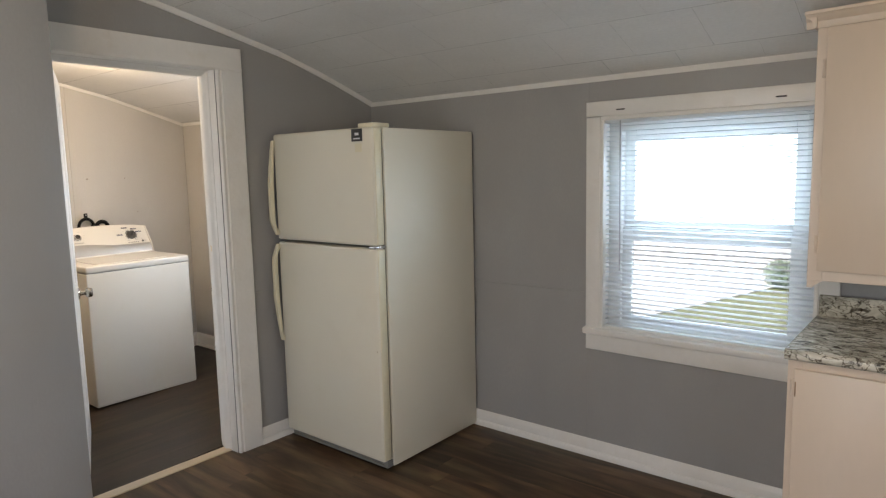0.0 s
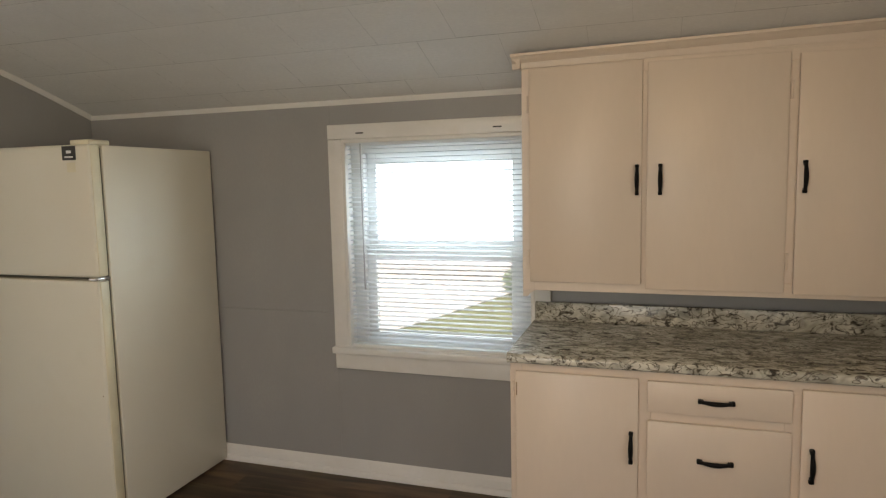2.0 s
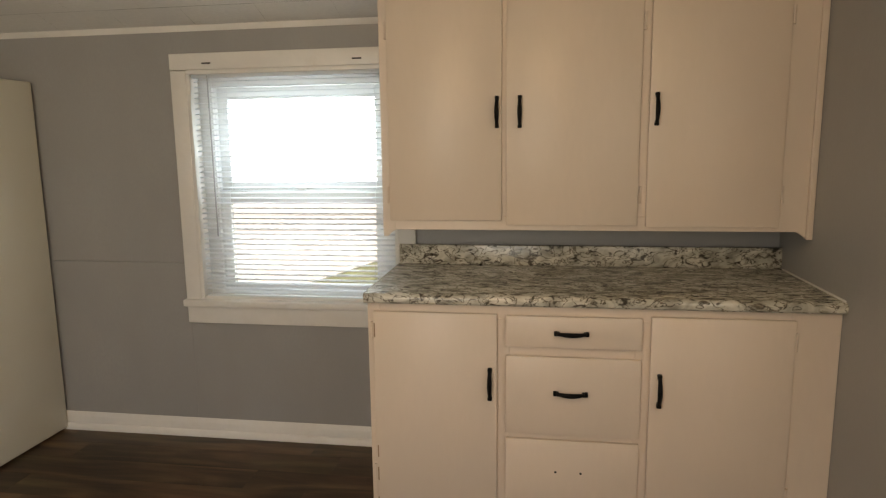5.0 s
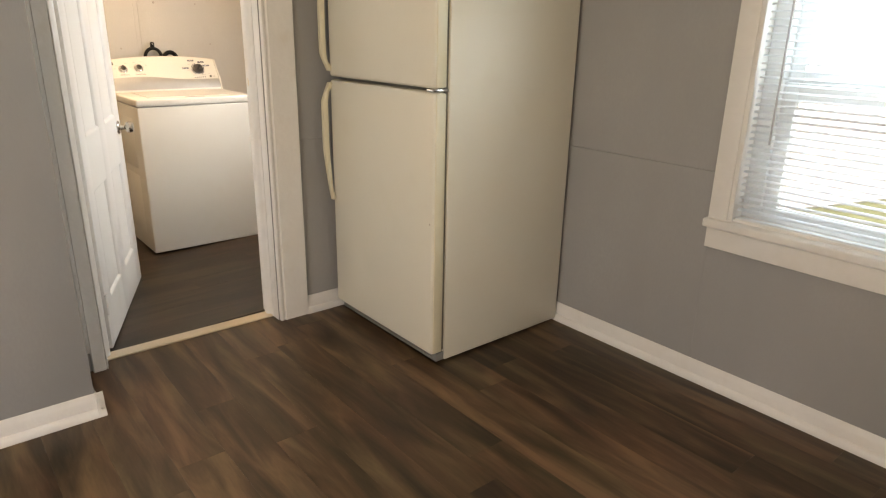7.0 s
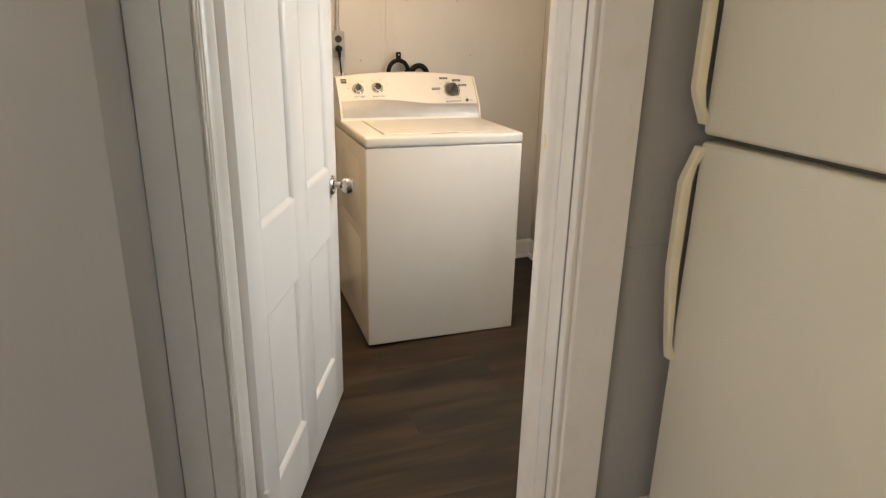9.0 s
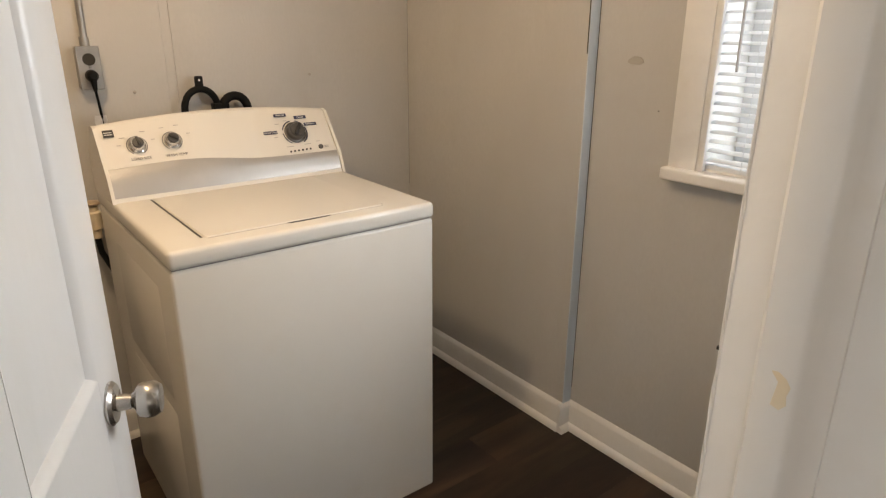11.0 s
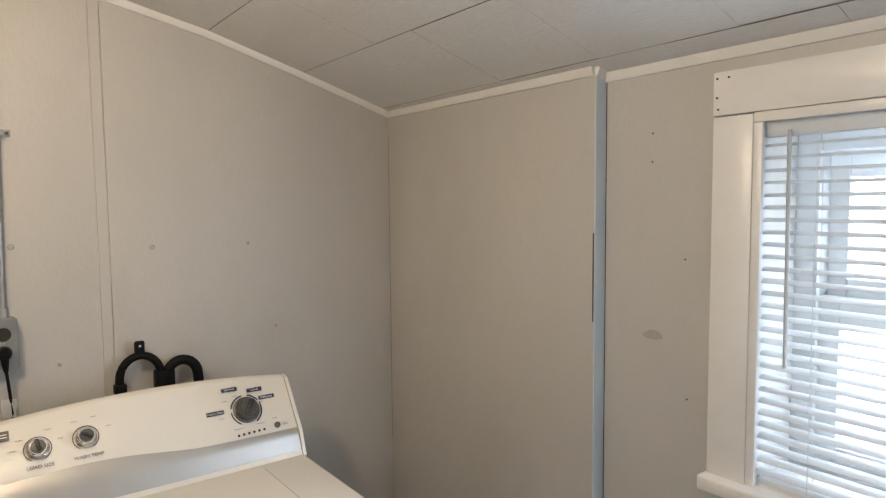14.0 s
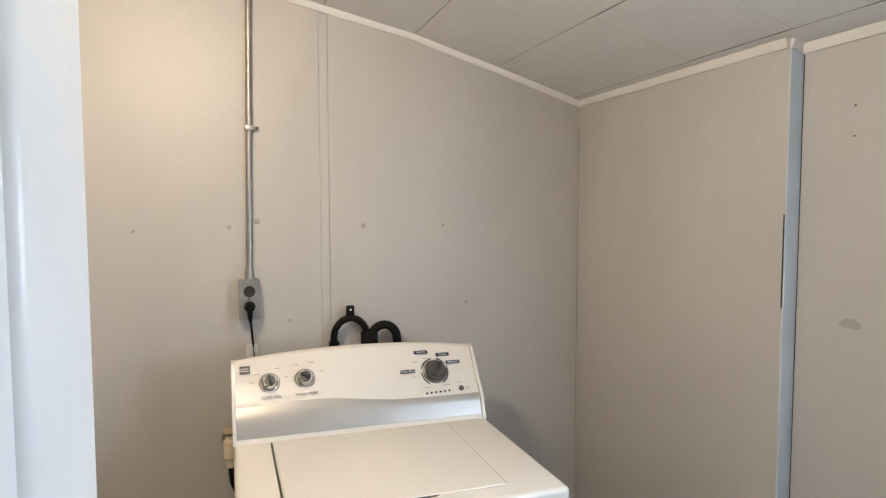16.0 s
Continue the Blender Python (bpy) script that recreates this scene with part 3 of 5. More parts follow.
def panel_door(name, width, height, m, label, columns, hinge_material, knobs=True, paint=DOOR_PAINT):
    """A stile-and-rail door, hinge edge at the origin, running along +x, thickness towards -y; panels sunk on both faces."""
    door = thing(name, m, label, "door")
    t, st = 0.035, 0.105
    xs = [(0, st), (width / 2 - 0.058, width / 2 + 0.058), (width - st, width)] if columns == 2 else [(0, st), (width - st, width)]
    for a, b in xs:
        part("stile", box(a, b, -t, 0, 0.0, height, bevel=0.002), paint, door)
    gaps = [(xs[n][1], xs[n + 1][0]) for n in range(len(xs) - 1)]
    levels = [(0.0, 0.190), (0.655, 0.870), (height - 0.115, height)]
    for a, b in gaps:
        for z0, z1 in levels:
            part("rail", box(a, b, -t + 0.0005, -0.0005, z0, z1), paint, door)
        for (_, z0), (z1, _) in zip(levels, levels[1:]):
            bm = box(a, b, -t + 0.011, -0.011, z0, z1)
            for y, s in ((-0.011, 1), (-t + 0.011, -1)):
                bead = [(0, 0), (0.014, 0), (0.011, 0.005 * s), (0.005, 0.010 * s), (0, 0.0112 * s)]
                profile(bm, bead, (a, y, z0), (a, y, z1), (1, 0, 0), (0, 1, 0))
                profile(bm, bead, (b, y, z0), (b, y, z1), (-1, 0, 0), (0, 1, 0))
                profile(bm, bead, (a, y, z0), (b, y, z0), (0, 0, 1), (0, 1, 0))
                profile(bm, bead, (a, y, z1), (b, y, z1), (0, 0, -1), (0, 1, 0))
            part("panel", bm, paint, door)
    for side, y in ((1, 0.0), (-1, -t)) if knobs else ():
        knob = part("door_knob", spun([(0.0, 0.0), (0.032, 0.0), (0.033, 0.004), (0.028, 0.009), (0.013, 0.011), (0.011, 0.030), (0.014, 0.034), (0.024, 0.040), (0.0275, 0.050), (0.0265, 0.062), (0.021, 0.070), (0.012, 0.072), (0.0, 0.071)], 40),
                    NICKEL, door, "satin nickel door knob", pose(width - 0.072, y, 0.815, -90 * side, 0, 0))
    part("latch", box(width - 0.001, width + 0.010, -0.024, -0.011, 0.805, 0.825, bevel=0.002), NICKEL, door)
    for z in (0.2, 1.75):
        part("hinge", rod(bmesh.new(), (-0.004, 0.004, z - 0.045), (-0.004, 0.004, z + 0.045), 0.006), hinge_material, door)
    return door


LEAF_TURN = math.degrees(math.atan2(-1.453 + 1.784, -0.905 + 0.113))
laundry_door = panel_door("laundry_door", 0.858, 1.945, pose(-0.113, -1.784, 0.022, 0, 0, 0) @ pose(0, 0, 0, 0, 0, LEAF_TURN) @ Matrix.Diagonal((1, -1, 1, 1)), "white painted four-panel door standing open into the laundry", 2, DOOR_PAINT)

# a second panel door in the recess beyond the pier
panel_door("closet_door", 0.78, 1.96, pose(-0.085, -3.27, 0.014, 0, 0, 90) @ Matrix.Diagonal((1, -1, 1, 1)), "cream panelled door closed behind the pier, toned for its dim warm light", 1, TRIM, False, WARM_TAN)
structure("threshold", box(-0.05, 0.0, -3.288, -2.472, 0.0, 0.012, bevel=0.003), TRIM, "pale threshold at the closed door", "threshold")

# ---- windows ----


def sash_window(name, w, casing, y_face, label, lock=True):
    """A white vinyl double-hung window with wooden casing, stool and apron; w gives the opening, y_face the wall face."""
    x0, x1, z0, z1 = w["x0"], w["x1"], w["z0"], w["z1"]
    win = thing(name, pose(0, 0, 0), label, "window", "", "structure")
    wide, gx = casing, 0.066
    # box frame lining
    bm = box(x0, x0 + 0.015, y_face, 0.15, z0, z1)
    block(bm, x1 - 0.015, x1, y_face, 0.15, z0, z1)
    block(bm, x0, x1, y_face, 0.15, z1 - 0.015, z1)
    block(bm, x0, x1, y_face, 0.15, z0, z0 + 0.012)
    part("lining", bm, TRIM, win)
    # vinyl frame
    fw, t = w["frame"], w["sash"]
    fx0, fx1, fz0, fz1 = x0 + 0.015, x1 - 0.015, z0 + 0.012, z1 - 0.015
    bm = bmesh.new()
    for a, b, c, d in ((fx0, fx0 + fw, fz0, fz1), (fx1 - fw, fx1, fz0, fz1), (fx0 + fw, fx1 - fw, fz0, fz0 + 0.02), (fx0 + fw, fx1 - fw, fz1 - 0.055, fz1)):
        block(bm, a, b, 0.055, 0.135, c, d, bevel=0.003)
    part("window_frame", bm, VINYL, win, "white vinyl frame")
    mid = z0 + (z1 - z0) * w.get("mid", 0.46)
    for which, za, zb, ya in (("lower_sash", fz0 + 0.02, mid + 0.012, 0.07), ("upper_sash", mid - 0.012, fz1 - 0.055, 0.098)):
        a, b = fx0 + fw, fx1 - fw
        bm = bmesh.new()
        lo_rail, hi_rail = (0.032, 0.058) if which == "lower_sash" else (0.058, 0.052)
        block(bm, a, a + t, ya, ya + 0.026, za, zb, bevel=0.003)
        block(bm, b - t, b, ya, ya + 0.026, za, zb, bevel=0.003)
        block(bm, a + t, b - t, ya, ya + 0.026, za, za + lo_rail, bevel=0.003)
        block(bm, a + t, b - t, ya, ya + 0.026, zb - hi_rail, zb, bevel=0.003)
        sash = part(which, bm, VINYL, win)
        pane = part("pane", box(a + t - 0.004, b - t + 0.004, ya + 0.011, ya + 0.015, za + lo_rail - 0.004, zb - hi_rail + 0.004), GLASS, sash)
        pane.visible_shadow = False
        if which == "lower_sash" and lock:
            part("sash_lock", box((a + b) / 2 - 0.022, (a + b) / 2 + 0.022, ya - 0.004, ya + 0.02, zb, zb + 0.018, bevel=0.006, seg=3), VINYL, sash)
    # casing boards
    bm = box(x0 - wide, x0 + 0.004, y_face - 0.020, y_face, z0, z1 - 0.002, bevel=0.003)
    part("casing", bm, TRIM, win)
    part("casing", box(x1 - 0.004, x1 + wide, y_face - 0.020, y_face, z0, z1 - 0.002, bevel=0.003), TRIM, win)
    part("header", box(x0 - wide, x1 + wide, y_face - 0.022, y_face, z1, z1 + w["head"], bevel=0.003), TRIM, win)
    part("window_sill", box(x0 - wide - 0.006, x1 + wide + 0.006, y_face - 0.046, y_face + 0.05, z0 - 0.030, z0 + 0.002, bevel=0.006, seg=3), TRIM, win)
    bm = bmesh.new()
    for a, c in ((x0 + 0.0045, x0 + 0.022), (x1 - 0.022, x1 - 0.0045)):
        block(bm, a, c, y_face - 0.019, y_face - 0.006, z0 + 0.0025, z1 - 0.020, bevel=0.002)
    block(bm, x0 + 0.0045, x1 - 0.0045, y_face - 0.019, y_face - 0.006, z1 - 0.0195, z1 - 0.0005, bevel=0.002)
    part("stop_bead", bm, TRIM, win)
    if w.get("apron"):
        part("apron", box(x0 - wide, x1 + wide, y_face - 0.018, y_face, z0 - 0.030 - w["apron"], z0 - 0.0305, bevel=0.003), TRIM, win)
    return win


KW.update(head=0.070, apron=0.082, mid=0.471, frame=0.064, sash=0.050)
LW.update(head=0.085, mid=0.49, frame=0.045, sash=0.038)
sash_window("window_1", KW, 0.068, -0.0075, "white double-hung kitchen window in painted wooden casing")
sash_window("window_2", LW, 0.077, LY - 0.0005, "white laundry window in cream-painted casing", lock=False)


def blind(name, x0, x1, z0, z1, y, pitch, tilt, label, wand_x, wand_len):
    """A mini blind: head rail, thin curved slats, cords, bottom rail and wand."""
    bl = thing(name, pose((x0 + x1) / 2, y, z1), label, "blind")
    w = (x1 - x0) / 2
    part("head_rail", box(-w - 0.003, w + 0.003, -0.014, 0.014, -0.030, 0.0, bevel=0.003), BLIND_WHITE, bl)
    part("bottom_rail", box(-w + 0.004, w - 0.004, -0.012, 0.012, z0 - z1, z0 - z1 + 0.012, bevel=0.004), BLIND_WHITE, bl)
    bm = bmesh.new()
    cross = [(-0.0125, 0.0), (-0.007, 0.0020), (0.0, 0.0028), (0.007, 0.0020), (0.0125, 0.0)]
    rows = [[bm.verts.new((sx, c, h + d)) for c, h in cross for d in (0.0, -0.0007)] for sx in (-w + 0.004, w - 0.004)]
    a, b = rows
    for k in range(0, 8, 2):
        bm.faces.new((a[k], a[k + 2], b[k + 2], b[k]))
        bm.faces.new((a[k + 1], b[k + 1], b[k + 3], a[k + 3]))
    bm.faces.new((a[0], b[0], b[1], a[1]))
    bm.faces.new((a[8], a[9], b[9], b[8]))
    me = mesh_of("slat", bm, BLIND_WHITE)
    rnd = random.Random(3)
    z = -0.045
    while z > z0 - z1 + 0.02:
        s = new("slat", me)
        s.parent, s.matrix_basis = bl, pose(0, 0, z, tilt + rnd.uniform(-2, 2), rnd.uniform(-0.06, 0.06), 0)
        z -= pitch
    for cx in (-w + 0.10, w - 0.10):
        bm = bmesh.new()
        for dy in (-0.0125, 0.0125):
            rod(bm, (cx, dy, -0.03), (cx, dy, z0 - z1 + 0.01), 0.0007, seg=5)
        part("ladder_cord", bm, BLIND_WHITE, bl)
    wx = wand_x - (x0 + x1) / 2
    part("wand", rod(bmesh.new(), (wx, -0.022, -0.02), (wx + 0.004, -0.024, -0.02 - wand_len), 0.0035, seg=6), WAND, bl, "grey plastic tilt wand")
    return bl


blind("window_blind", 1.570, 2.478, 0.682, 1.698, 0.008, 0.0233, 10, "white mini blind with open slats in the kitchen window", 1.648, 0.71)
blind("window_blind", -0.777, -0.223, 1.021, 1.722, -0.072, 0.0234, 14, "white mini blind with open slats in the laundry window", -0.722, 0.44)

# ---- kitchen cabinets ----


def pull(parent, m):
    """A black bowed pull with flared feet, lying along its own x."""
    bm = bmesh.new()
    pts = [(-0.052 + 0.104 * k / 14, 0, 0.012 + 0.016 * math.sin(math.pi * k / 14)) for k in range(15)]
    tube(bm, pts, [0.0062 + 0.0022 * math.cos(math.pi * (k - 7) / 10) for k in range(15)], 10)
    for s in (-1, 1):
        block(bm, s * 0.052 - 0.006, s * 0.052 + 0.006, -0.0075, 0.0075, 0, 0.018, bevel=0.003)
        block(bm, s * 0.043 - 0.004, s * 0.043 + 0.004, -0.006, 0.006, 0.0, 0.022, bevel=0.002)
    return part("pull_handle", bm, BLACK_METAL, parent, "black metal pull handle", m)


def cabinet_hinge(parent, x, z, y):
    bm = rod(bmesh.new(), (x, y - 0.004, z - 0.028), (x, y - 0.004, z + 0.028), 0.006, seg=8)
    block(bm, x - 0.008, x + 0.008, y - 0.003, y, z - 0.026, z + 0.026, bevel=0.001, seg=1)
    for d in (-0.028, 0.028):
        rod(bm, (x, y - 0.004, z + d - 0.003), (x, y - 0.004, z + d + 0.003), 0.0075, seg=8)
    return part("hinge", bm, CABINET_PAINT, parent)


def slab(x0, x1, z0, z1, y, t=0.018):
    return box(x0, x1, y - t, y - 0.0015, z0, z1, bevel=0.0028, seg=2)


UF, BF = -0.302, -0.585
upper = thing("wall_cabinet", pose(0, 0, 0), "cream-painted three-door wooden wall cabinet with black pulls", "cabinet")
part("body", box(2.496, 4.048, UF + 0.02, -0.028, 1.056, 1.935), CABINET_PAINT, upper)
bm = bmesh.new()
for a, b, c, d in ((2.493, 2.541, 1.042, 1.937), (3.921, 4.049, 1.042, 1.937), (2.541, 3.921, 1.042, 1.095), (2.541, 3.921, 1.885, 1.937), (2.936, 2.991, 1.095, 1.885), (3.431, 3.491, 1.095, 1.885)):
    block(bm, a, b, UF, UF + 0.02, c, d, bevel=0.0015, seg=1)
part("face_frame", bm, CABINET_PAINT, upper)
# scalloped ends of the bottom rail
for x, s in ((2.494, 1), (4.048, -1)):
    bm = bmesh.new()
    pts = [(0, 1.042), (0, 1.016), (0.018, 1.016), (0.024, 1.025), (0.034, 1.032), (0.05, 1.042)]
    rings = [[bm.verts.new((x + s * a, y, z)) for a, z in pts] for y in (UF, UF + 0.02)]
    for k in range(len(pts)):
        bm.faces.new((rings[0][k], rings[0][(k + 1) % len(pts)], rings[1][(k + 1) % len(pts)], rings[1][k]))
    bm.faces.new(rings[0])
    bm.faces.new(rings[1][::-1])
    part("bracket", bm, CABINET_PAINT, upper)
part("end_trim", box(4.026, 4.049, UF - 0.012, UF - 0.0005, 1.016, 1.935, bevel=0.003), CABINET_PAINT, upper)
bm = bmesh.new()
CROWN = [(0, 0), (0.008, 0.0), (0.012, 0.012), (0.014, 0.022), (0.030, 0.036), (0.034, 0.044), (0.038, 0.046), (0.038, 0.056), (0.0, 0.056)]
profile(bm, CROWN, (2.459, UF, 1.922), (4.05, UF, 1.946), (0, -1, 0))
profile(bm, CROWN, (2.493, UF - 0.03, 1.922), (2.493, -0.12, 1.922), (-1, 0, 0))
profile(bm, [(0, 0), (0.004, 0), (0.004, 0.045), (0, 0.045)], (2.493, UF, 1.930), (4.05, UF, 1.930), (0, -1, 0))
part("crown_moulding", bm, CABINET_PAINT, upper)
for x0, x1, z0, z1, hx, hinge in ((2.526, 2.953, 1.080, 1.921, 2.936, 2.521), (2.971, 3.446, 1.064, 1.914, 3.019, 3.453), (3.476, 3.932, 1.060, 1.906, 3.5, 3.94)):
    d = part("cabinet_door", slab(x0, x1, z0, z1, UF - 0.001), CABINET_PAINT, upper)
    pull(d, pose(hx, UF - 0.019, 1.480, 90, 0, 0) @ pose(0, 0, 0, 0, 0, 90))
    for z in (1.175, 1.785):
        cabinet_hinge(d, hinge, z, UF)

base = thing("base_cabinet", pose(0, 0, 0), "cream-painted base cabinet with two doors and three drawers", "cabinet")
part("body", box(2.503, 4.048, BF + 0.02, -0.03, 0.055, 0.822), CABINET_PAINT, base)
bm = bmesh.new()
for a, b, c, d in ((2.498, 2.543, 0.0, 0.823), (3.896, 4.049, 0.045, 0.823), (2.543, 3.896, 0.045, 0.085), (2.543, 3.896, 0.775, 0.823), (2.936, 2.996, 0.085, 0.775), (3.416, 3.481, 0.085, 0.775), (2.996, 3.416, 0.635, 0.692), (2.996, 3.416, 0.335, 0.382)):
    block(bm, a, b, BF, BF + 0.02, c, d, bevel=0.0015, seg=1)
part("face_frame", bm, CABINET_PAINT, base)
part("side_panel", box(2.498, 2.502, BF + 0.02, -0.03, 0.0, 0.823), CABINET_PAINT, base)
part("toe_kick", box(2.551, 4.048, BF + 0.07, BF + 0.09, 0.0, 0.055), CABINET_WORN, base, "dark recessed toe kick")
part("foot", box(2.484, 2.558, BF - 0.014, BF, 0.0, 0.045, bevel=0.004), CABINET_PAINT, base, "chipped painted foot block")
for x0, x1, z0, z1, hx, hinge in ((2.521, 2.955, 0.062, 0.792, 2.931, 2.515), (3.464, 3.909, 0.066, 0.795, 3.494, 3.916)):
    d = part("cabinet_door", slab(x0, x1, z0, z1, BF - 0.001), CABINET_PAINT, base)
    pull(d, pose(hx, BF - 0.019, 0.546, 90, 0, 0) @ pose(0, 0, 0, 0, 0, 90))
    for z in (0.185, 0.72):
        cabinet_hinge(d, hinge, z, BF)
for z0, z1, hz in ((0.680, 0.789, 0.734), (0.369, 0.647, 0.523), (0.072, 0.348, None)):
    d = part("drawer_front", slab(2.985, 3.436, z0, z1, BF - 0.001), CABINET_PAINT, base)
    if hz:
        pull(d, pose(3.205, BF - 0.019, hz, 90, 0, 0))
    else:
        for x in (3.159, 3.245):
            part("screw_hole", rod(bmesh.new(), (x, BF - 0.0196, 0.232), (x, BF - 0.017, 0.232), 0.0045, seg=10), CAULK_DARK, d)
# chipped paint near the hinges
for x, z, h in ((2.525, 0.70, 0.05), (2.527, 0.25, 0.045), (2.526, 0.16, 0.05), (2.524, 0.07, 0.025)):
    part("paint_chip", box(x - 0.0015, x + 0.0025, BF - 0.0202, BF - 0.019, z, z + h, bevel=0.0004, seg=1), CABINET_WORN, base)

top = thing("countertop", pose(0, 0, 0), "grey granite-pattern laminate countertop with a backsplash", "countertop")
bm = bmesh.new()
profile(bm, [(0.0, 0), (0.0, 0.036), (0.575, 0.036), (0.585, 0.034), (0.591, 0.028), (0.593, 0.018), (0.591, 0.006), (0.585, 0.0)], (2.491, 0.0 - 0.024, 0.823), (4.05, -0.024, 0.823), (0, -1, 0))
part("slab", bm, GRANITE, top)
part("backsplash", box(2.497, 4.05, -0.042, -0.024, 0.859, 0.944, bevel=0.004), GRANITE, top)
part("caulk_strip", box(4.043, 4.05, -0.60, -0.06, 0.859, 0.865, bevel=0.002), TRIM, top, "white bead of caulk")

# ---- refrigerator ----
FX0, FX1, FY0, FY1, FH, GAP = 0.046, 0.796, -0.722, -0.026, 1.671, 1.111
fridge = thing("refrigerator", pose(0, 0, 0), "almond top-freezer refrigerator with long moulded handles", "refrigerator")
part("body", box(FX0, FX1, FY0, FY1, 0.010, FH, bevel=0.006), FRIDGE_SKIN, fridge)
part("gasket", box(FX0 + 0.012, FX1 - 0.012, FY0 - 0.012, FY0, 0.055, FH - 0.01), FRIDGE_DARK, fridge)
DY = FY0 - 0.012
for nm, z0, z1 in (("freezer_door", GAP + 0.006, FH + 0.002), ("fridge_door", 0.050, GAP - 0.008)):
    d = part(nm, box(FX0, FX1 - 0.002, DY - 0.058, DY, z0, z1, bevel=0.012, seg=4), FRIDGE_SKIN, fridge)
    part("edge_trim", box(FX1 - 0.014, FX1 + 0.001, DY - 0.050, DY - 0.004, z0 + 0.004, z1 - 0.004, bevel=0.004), FRIDGE_TRIM, d)
    lo, hi = (GAP + 0.03, FH - 0.03) if nm == "freezer_door" else (0.56, GAP - 0.02)
    bm = bmesh.new()
    n = 26
    for k in range(n):
        f0, f1 = k / n, (k + 1) / n
        def bow(f):
            up = f if nm == "freezer_door" else 1 - f
            return 0.012 + 0.034 * min(1.0, up * 7) * min(1.0, (1 - up) * 2.2) ** 0.8
        quad = []
        for f in (f0, f1):
            z, o = lo + (hi - lo) * f, bow(f)
            quad.append([bm.verts.new((x, DY - 0.058 - o * q, z)) for x, q in ((FX0 - 0.006, 0.80), (FX0 - 0.002, 1.0), (FX0 + 0.015, 1.0), (FX0 + 0.019, 0.85), (FX0 + 0.019, 0.0 if f < 0.06 or f > 0.94 else 0.5), (FX0 - 0.006, -0.1 if f < 0.06 or f > 0.94 else 0.5))])
        for j in range(6):
            bm.faces.new((quad[0][j], quad[0][(j + 1) % 6], quad[1][(j + 1) % 6], quad[1][j]))
        if k == 0:
            bm.faces.new(quad[0])
        if k == n - 1:
            bm.faces.new(quad[1][::-1])
    bmesh.ops.remove_doubles(bm, verts=bm.verts, dist=0.0002)
    part("handle", bm, FRIDGE_TRIM, d, "long almond plastic handle")
grille = part("kick_grille", box(FX0 + 0.01, FX1 - 0.006, DY - 0.028, FY0 + 0.02, 0.010, 0.046, bevel=0.003), GRILLE, fridge, "grey slotted kick grille")
for k in range(2):
    part("slot", box(FX0 + 0.03, FX1 - 0.03, DY - 0.0315, DY - 0.0275, 0.022 + 0.013 * k, 0.027 + 0.013 * k, bevel=0.0008, seg=1), FRIDGE_DARK, grille)
part("hinge_cover", box(FX1 - 0.115, FX1 - 0.012, FY0 - 0.055, FY0 + 0.055, FH + 0.001, FH + 0.022, bevel=0.006, seg=3), FRIDGE_TRIM, fridge)
part("mid_hinge", box(FX1 - 0.052, FX1 - 0.004, DY - 0.059, FY0, GAP - 0.006, GAP + 0.004, bevel=0.002), CHROME, fridge, "bright metal centre hinge")
badge = part("badge", box(0.655, 0.727, DY - 0.0605, DY - 0.0578, FH - 0.062, FH - 0.004, bevel=0.0012), DARK_GREY, fridge, "small dark label plate")
part("print", box(0.679, 0.705, DY - 0.0613, DY - 0.0604, FH - 0.034, FH - 0.022), LABEL_WHITE, badge)
part("print", box(0.669, 0.713, DY - 0.0613, DY - 0.0604, FH - 0.052, FH - 0.046), LABEL_WHITE, badge)
part("sticker_mark", box(0.675, 0.721, DY - 0.0590, DY - 0.0578, FH - 0.112, FH - 0.072, bevel=0.0004, seg=1), FRIDGE_TRIM, fridge)
part("rust_spot", spun([(0, 0), (0.0035, 0), (0.0028, 0.0006), (0, 0.0007)], 8), CABINET_WORN, fridge, "small rust spot", pose(0.774, DY - 0.0578, 0.607, 90, 0, 0))
for x, y in ((FX0 + 0.06, FY0 + 0.06), (FX1 - 0.06, FY0 + 0.06), (FX0 + 0.06, FY1 - 0.06), (FX1 - 0.06, FY1 - 0.06)):
    part("foot", rod(bmesh.new(), (x, y, 0), (x, y, 0.03), 0.018), DARK_GREY, fridge)

# ---- washing machine ----
WM = pose(-1.527, -0.955, LF, 0, 0, 0.2)
washer = thing("washing_machine", WM, "white top-load washing machine with a silver-banded control console", "washing machine")
W2, WF, WB = 0.337, 0.325, -0.365
part("cabinet", box(WB, WF - 0.003, -W2 + 0.002, W2 - 0.002, 0.003, 0.8485, bevel=0.008, seg=4), WASHER_SKIN, washer)
for s in (-1, 1):
    bm = bmesh.new()
    for z0, z1 in ((0.10, 0.45), (0.49, 0.78)):
        block(bm, -0.20, 0.20, s * (W2 - 0.0035) - 0.0022, s * (W2 - 0.0035) + 0.0022, z0, z1, bevel=0.002)
    part("side_emboss", bm, WASHER_SKIN, washer)
top_panel = part("top", box(WB, WF, -W2, W2, 0.851, 0.893, bevel=0.011, seg=4), WASHER_SKIN, washer)
part("seam", box(WB + 0.01, WF - 0.010, -W2 + 0.008, W2 - 0.008, 0.845, 0.853), SEAM_GREY, washer)
bm = box(-0.130, 0.272, -0.243, 0.216, 0.8885, 0.8965)
bmesh.ops.bevel(bm, geom=[e for e in bm.edges if abs(e.verts[0].co.z - e.verts[1].co.z) > 0.005], offset=0.016, segments=4, profile=0.5, affect="EDGES")
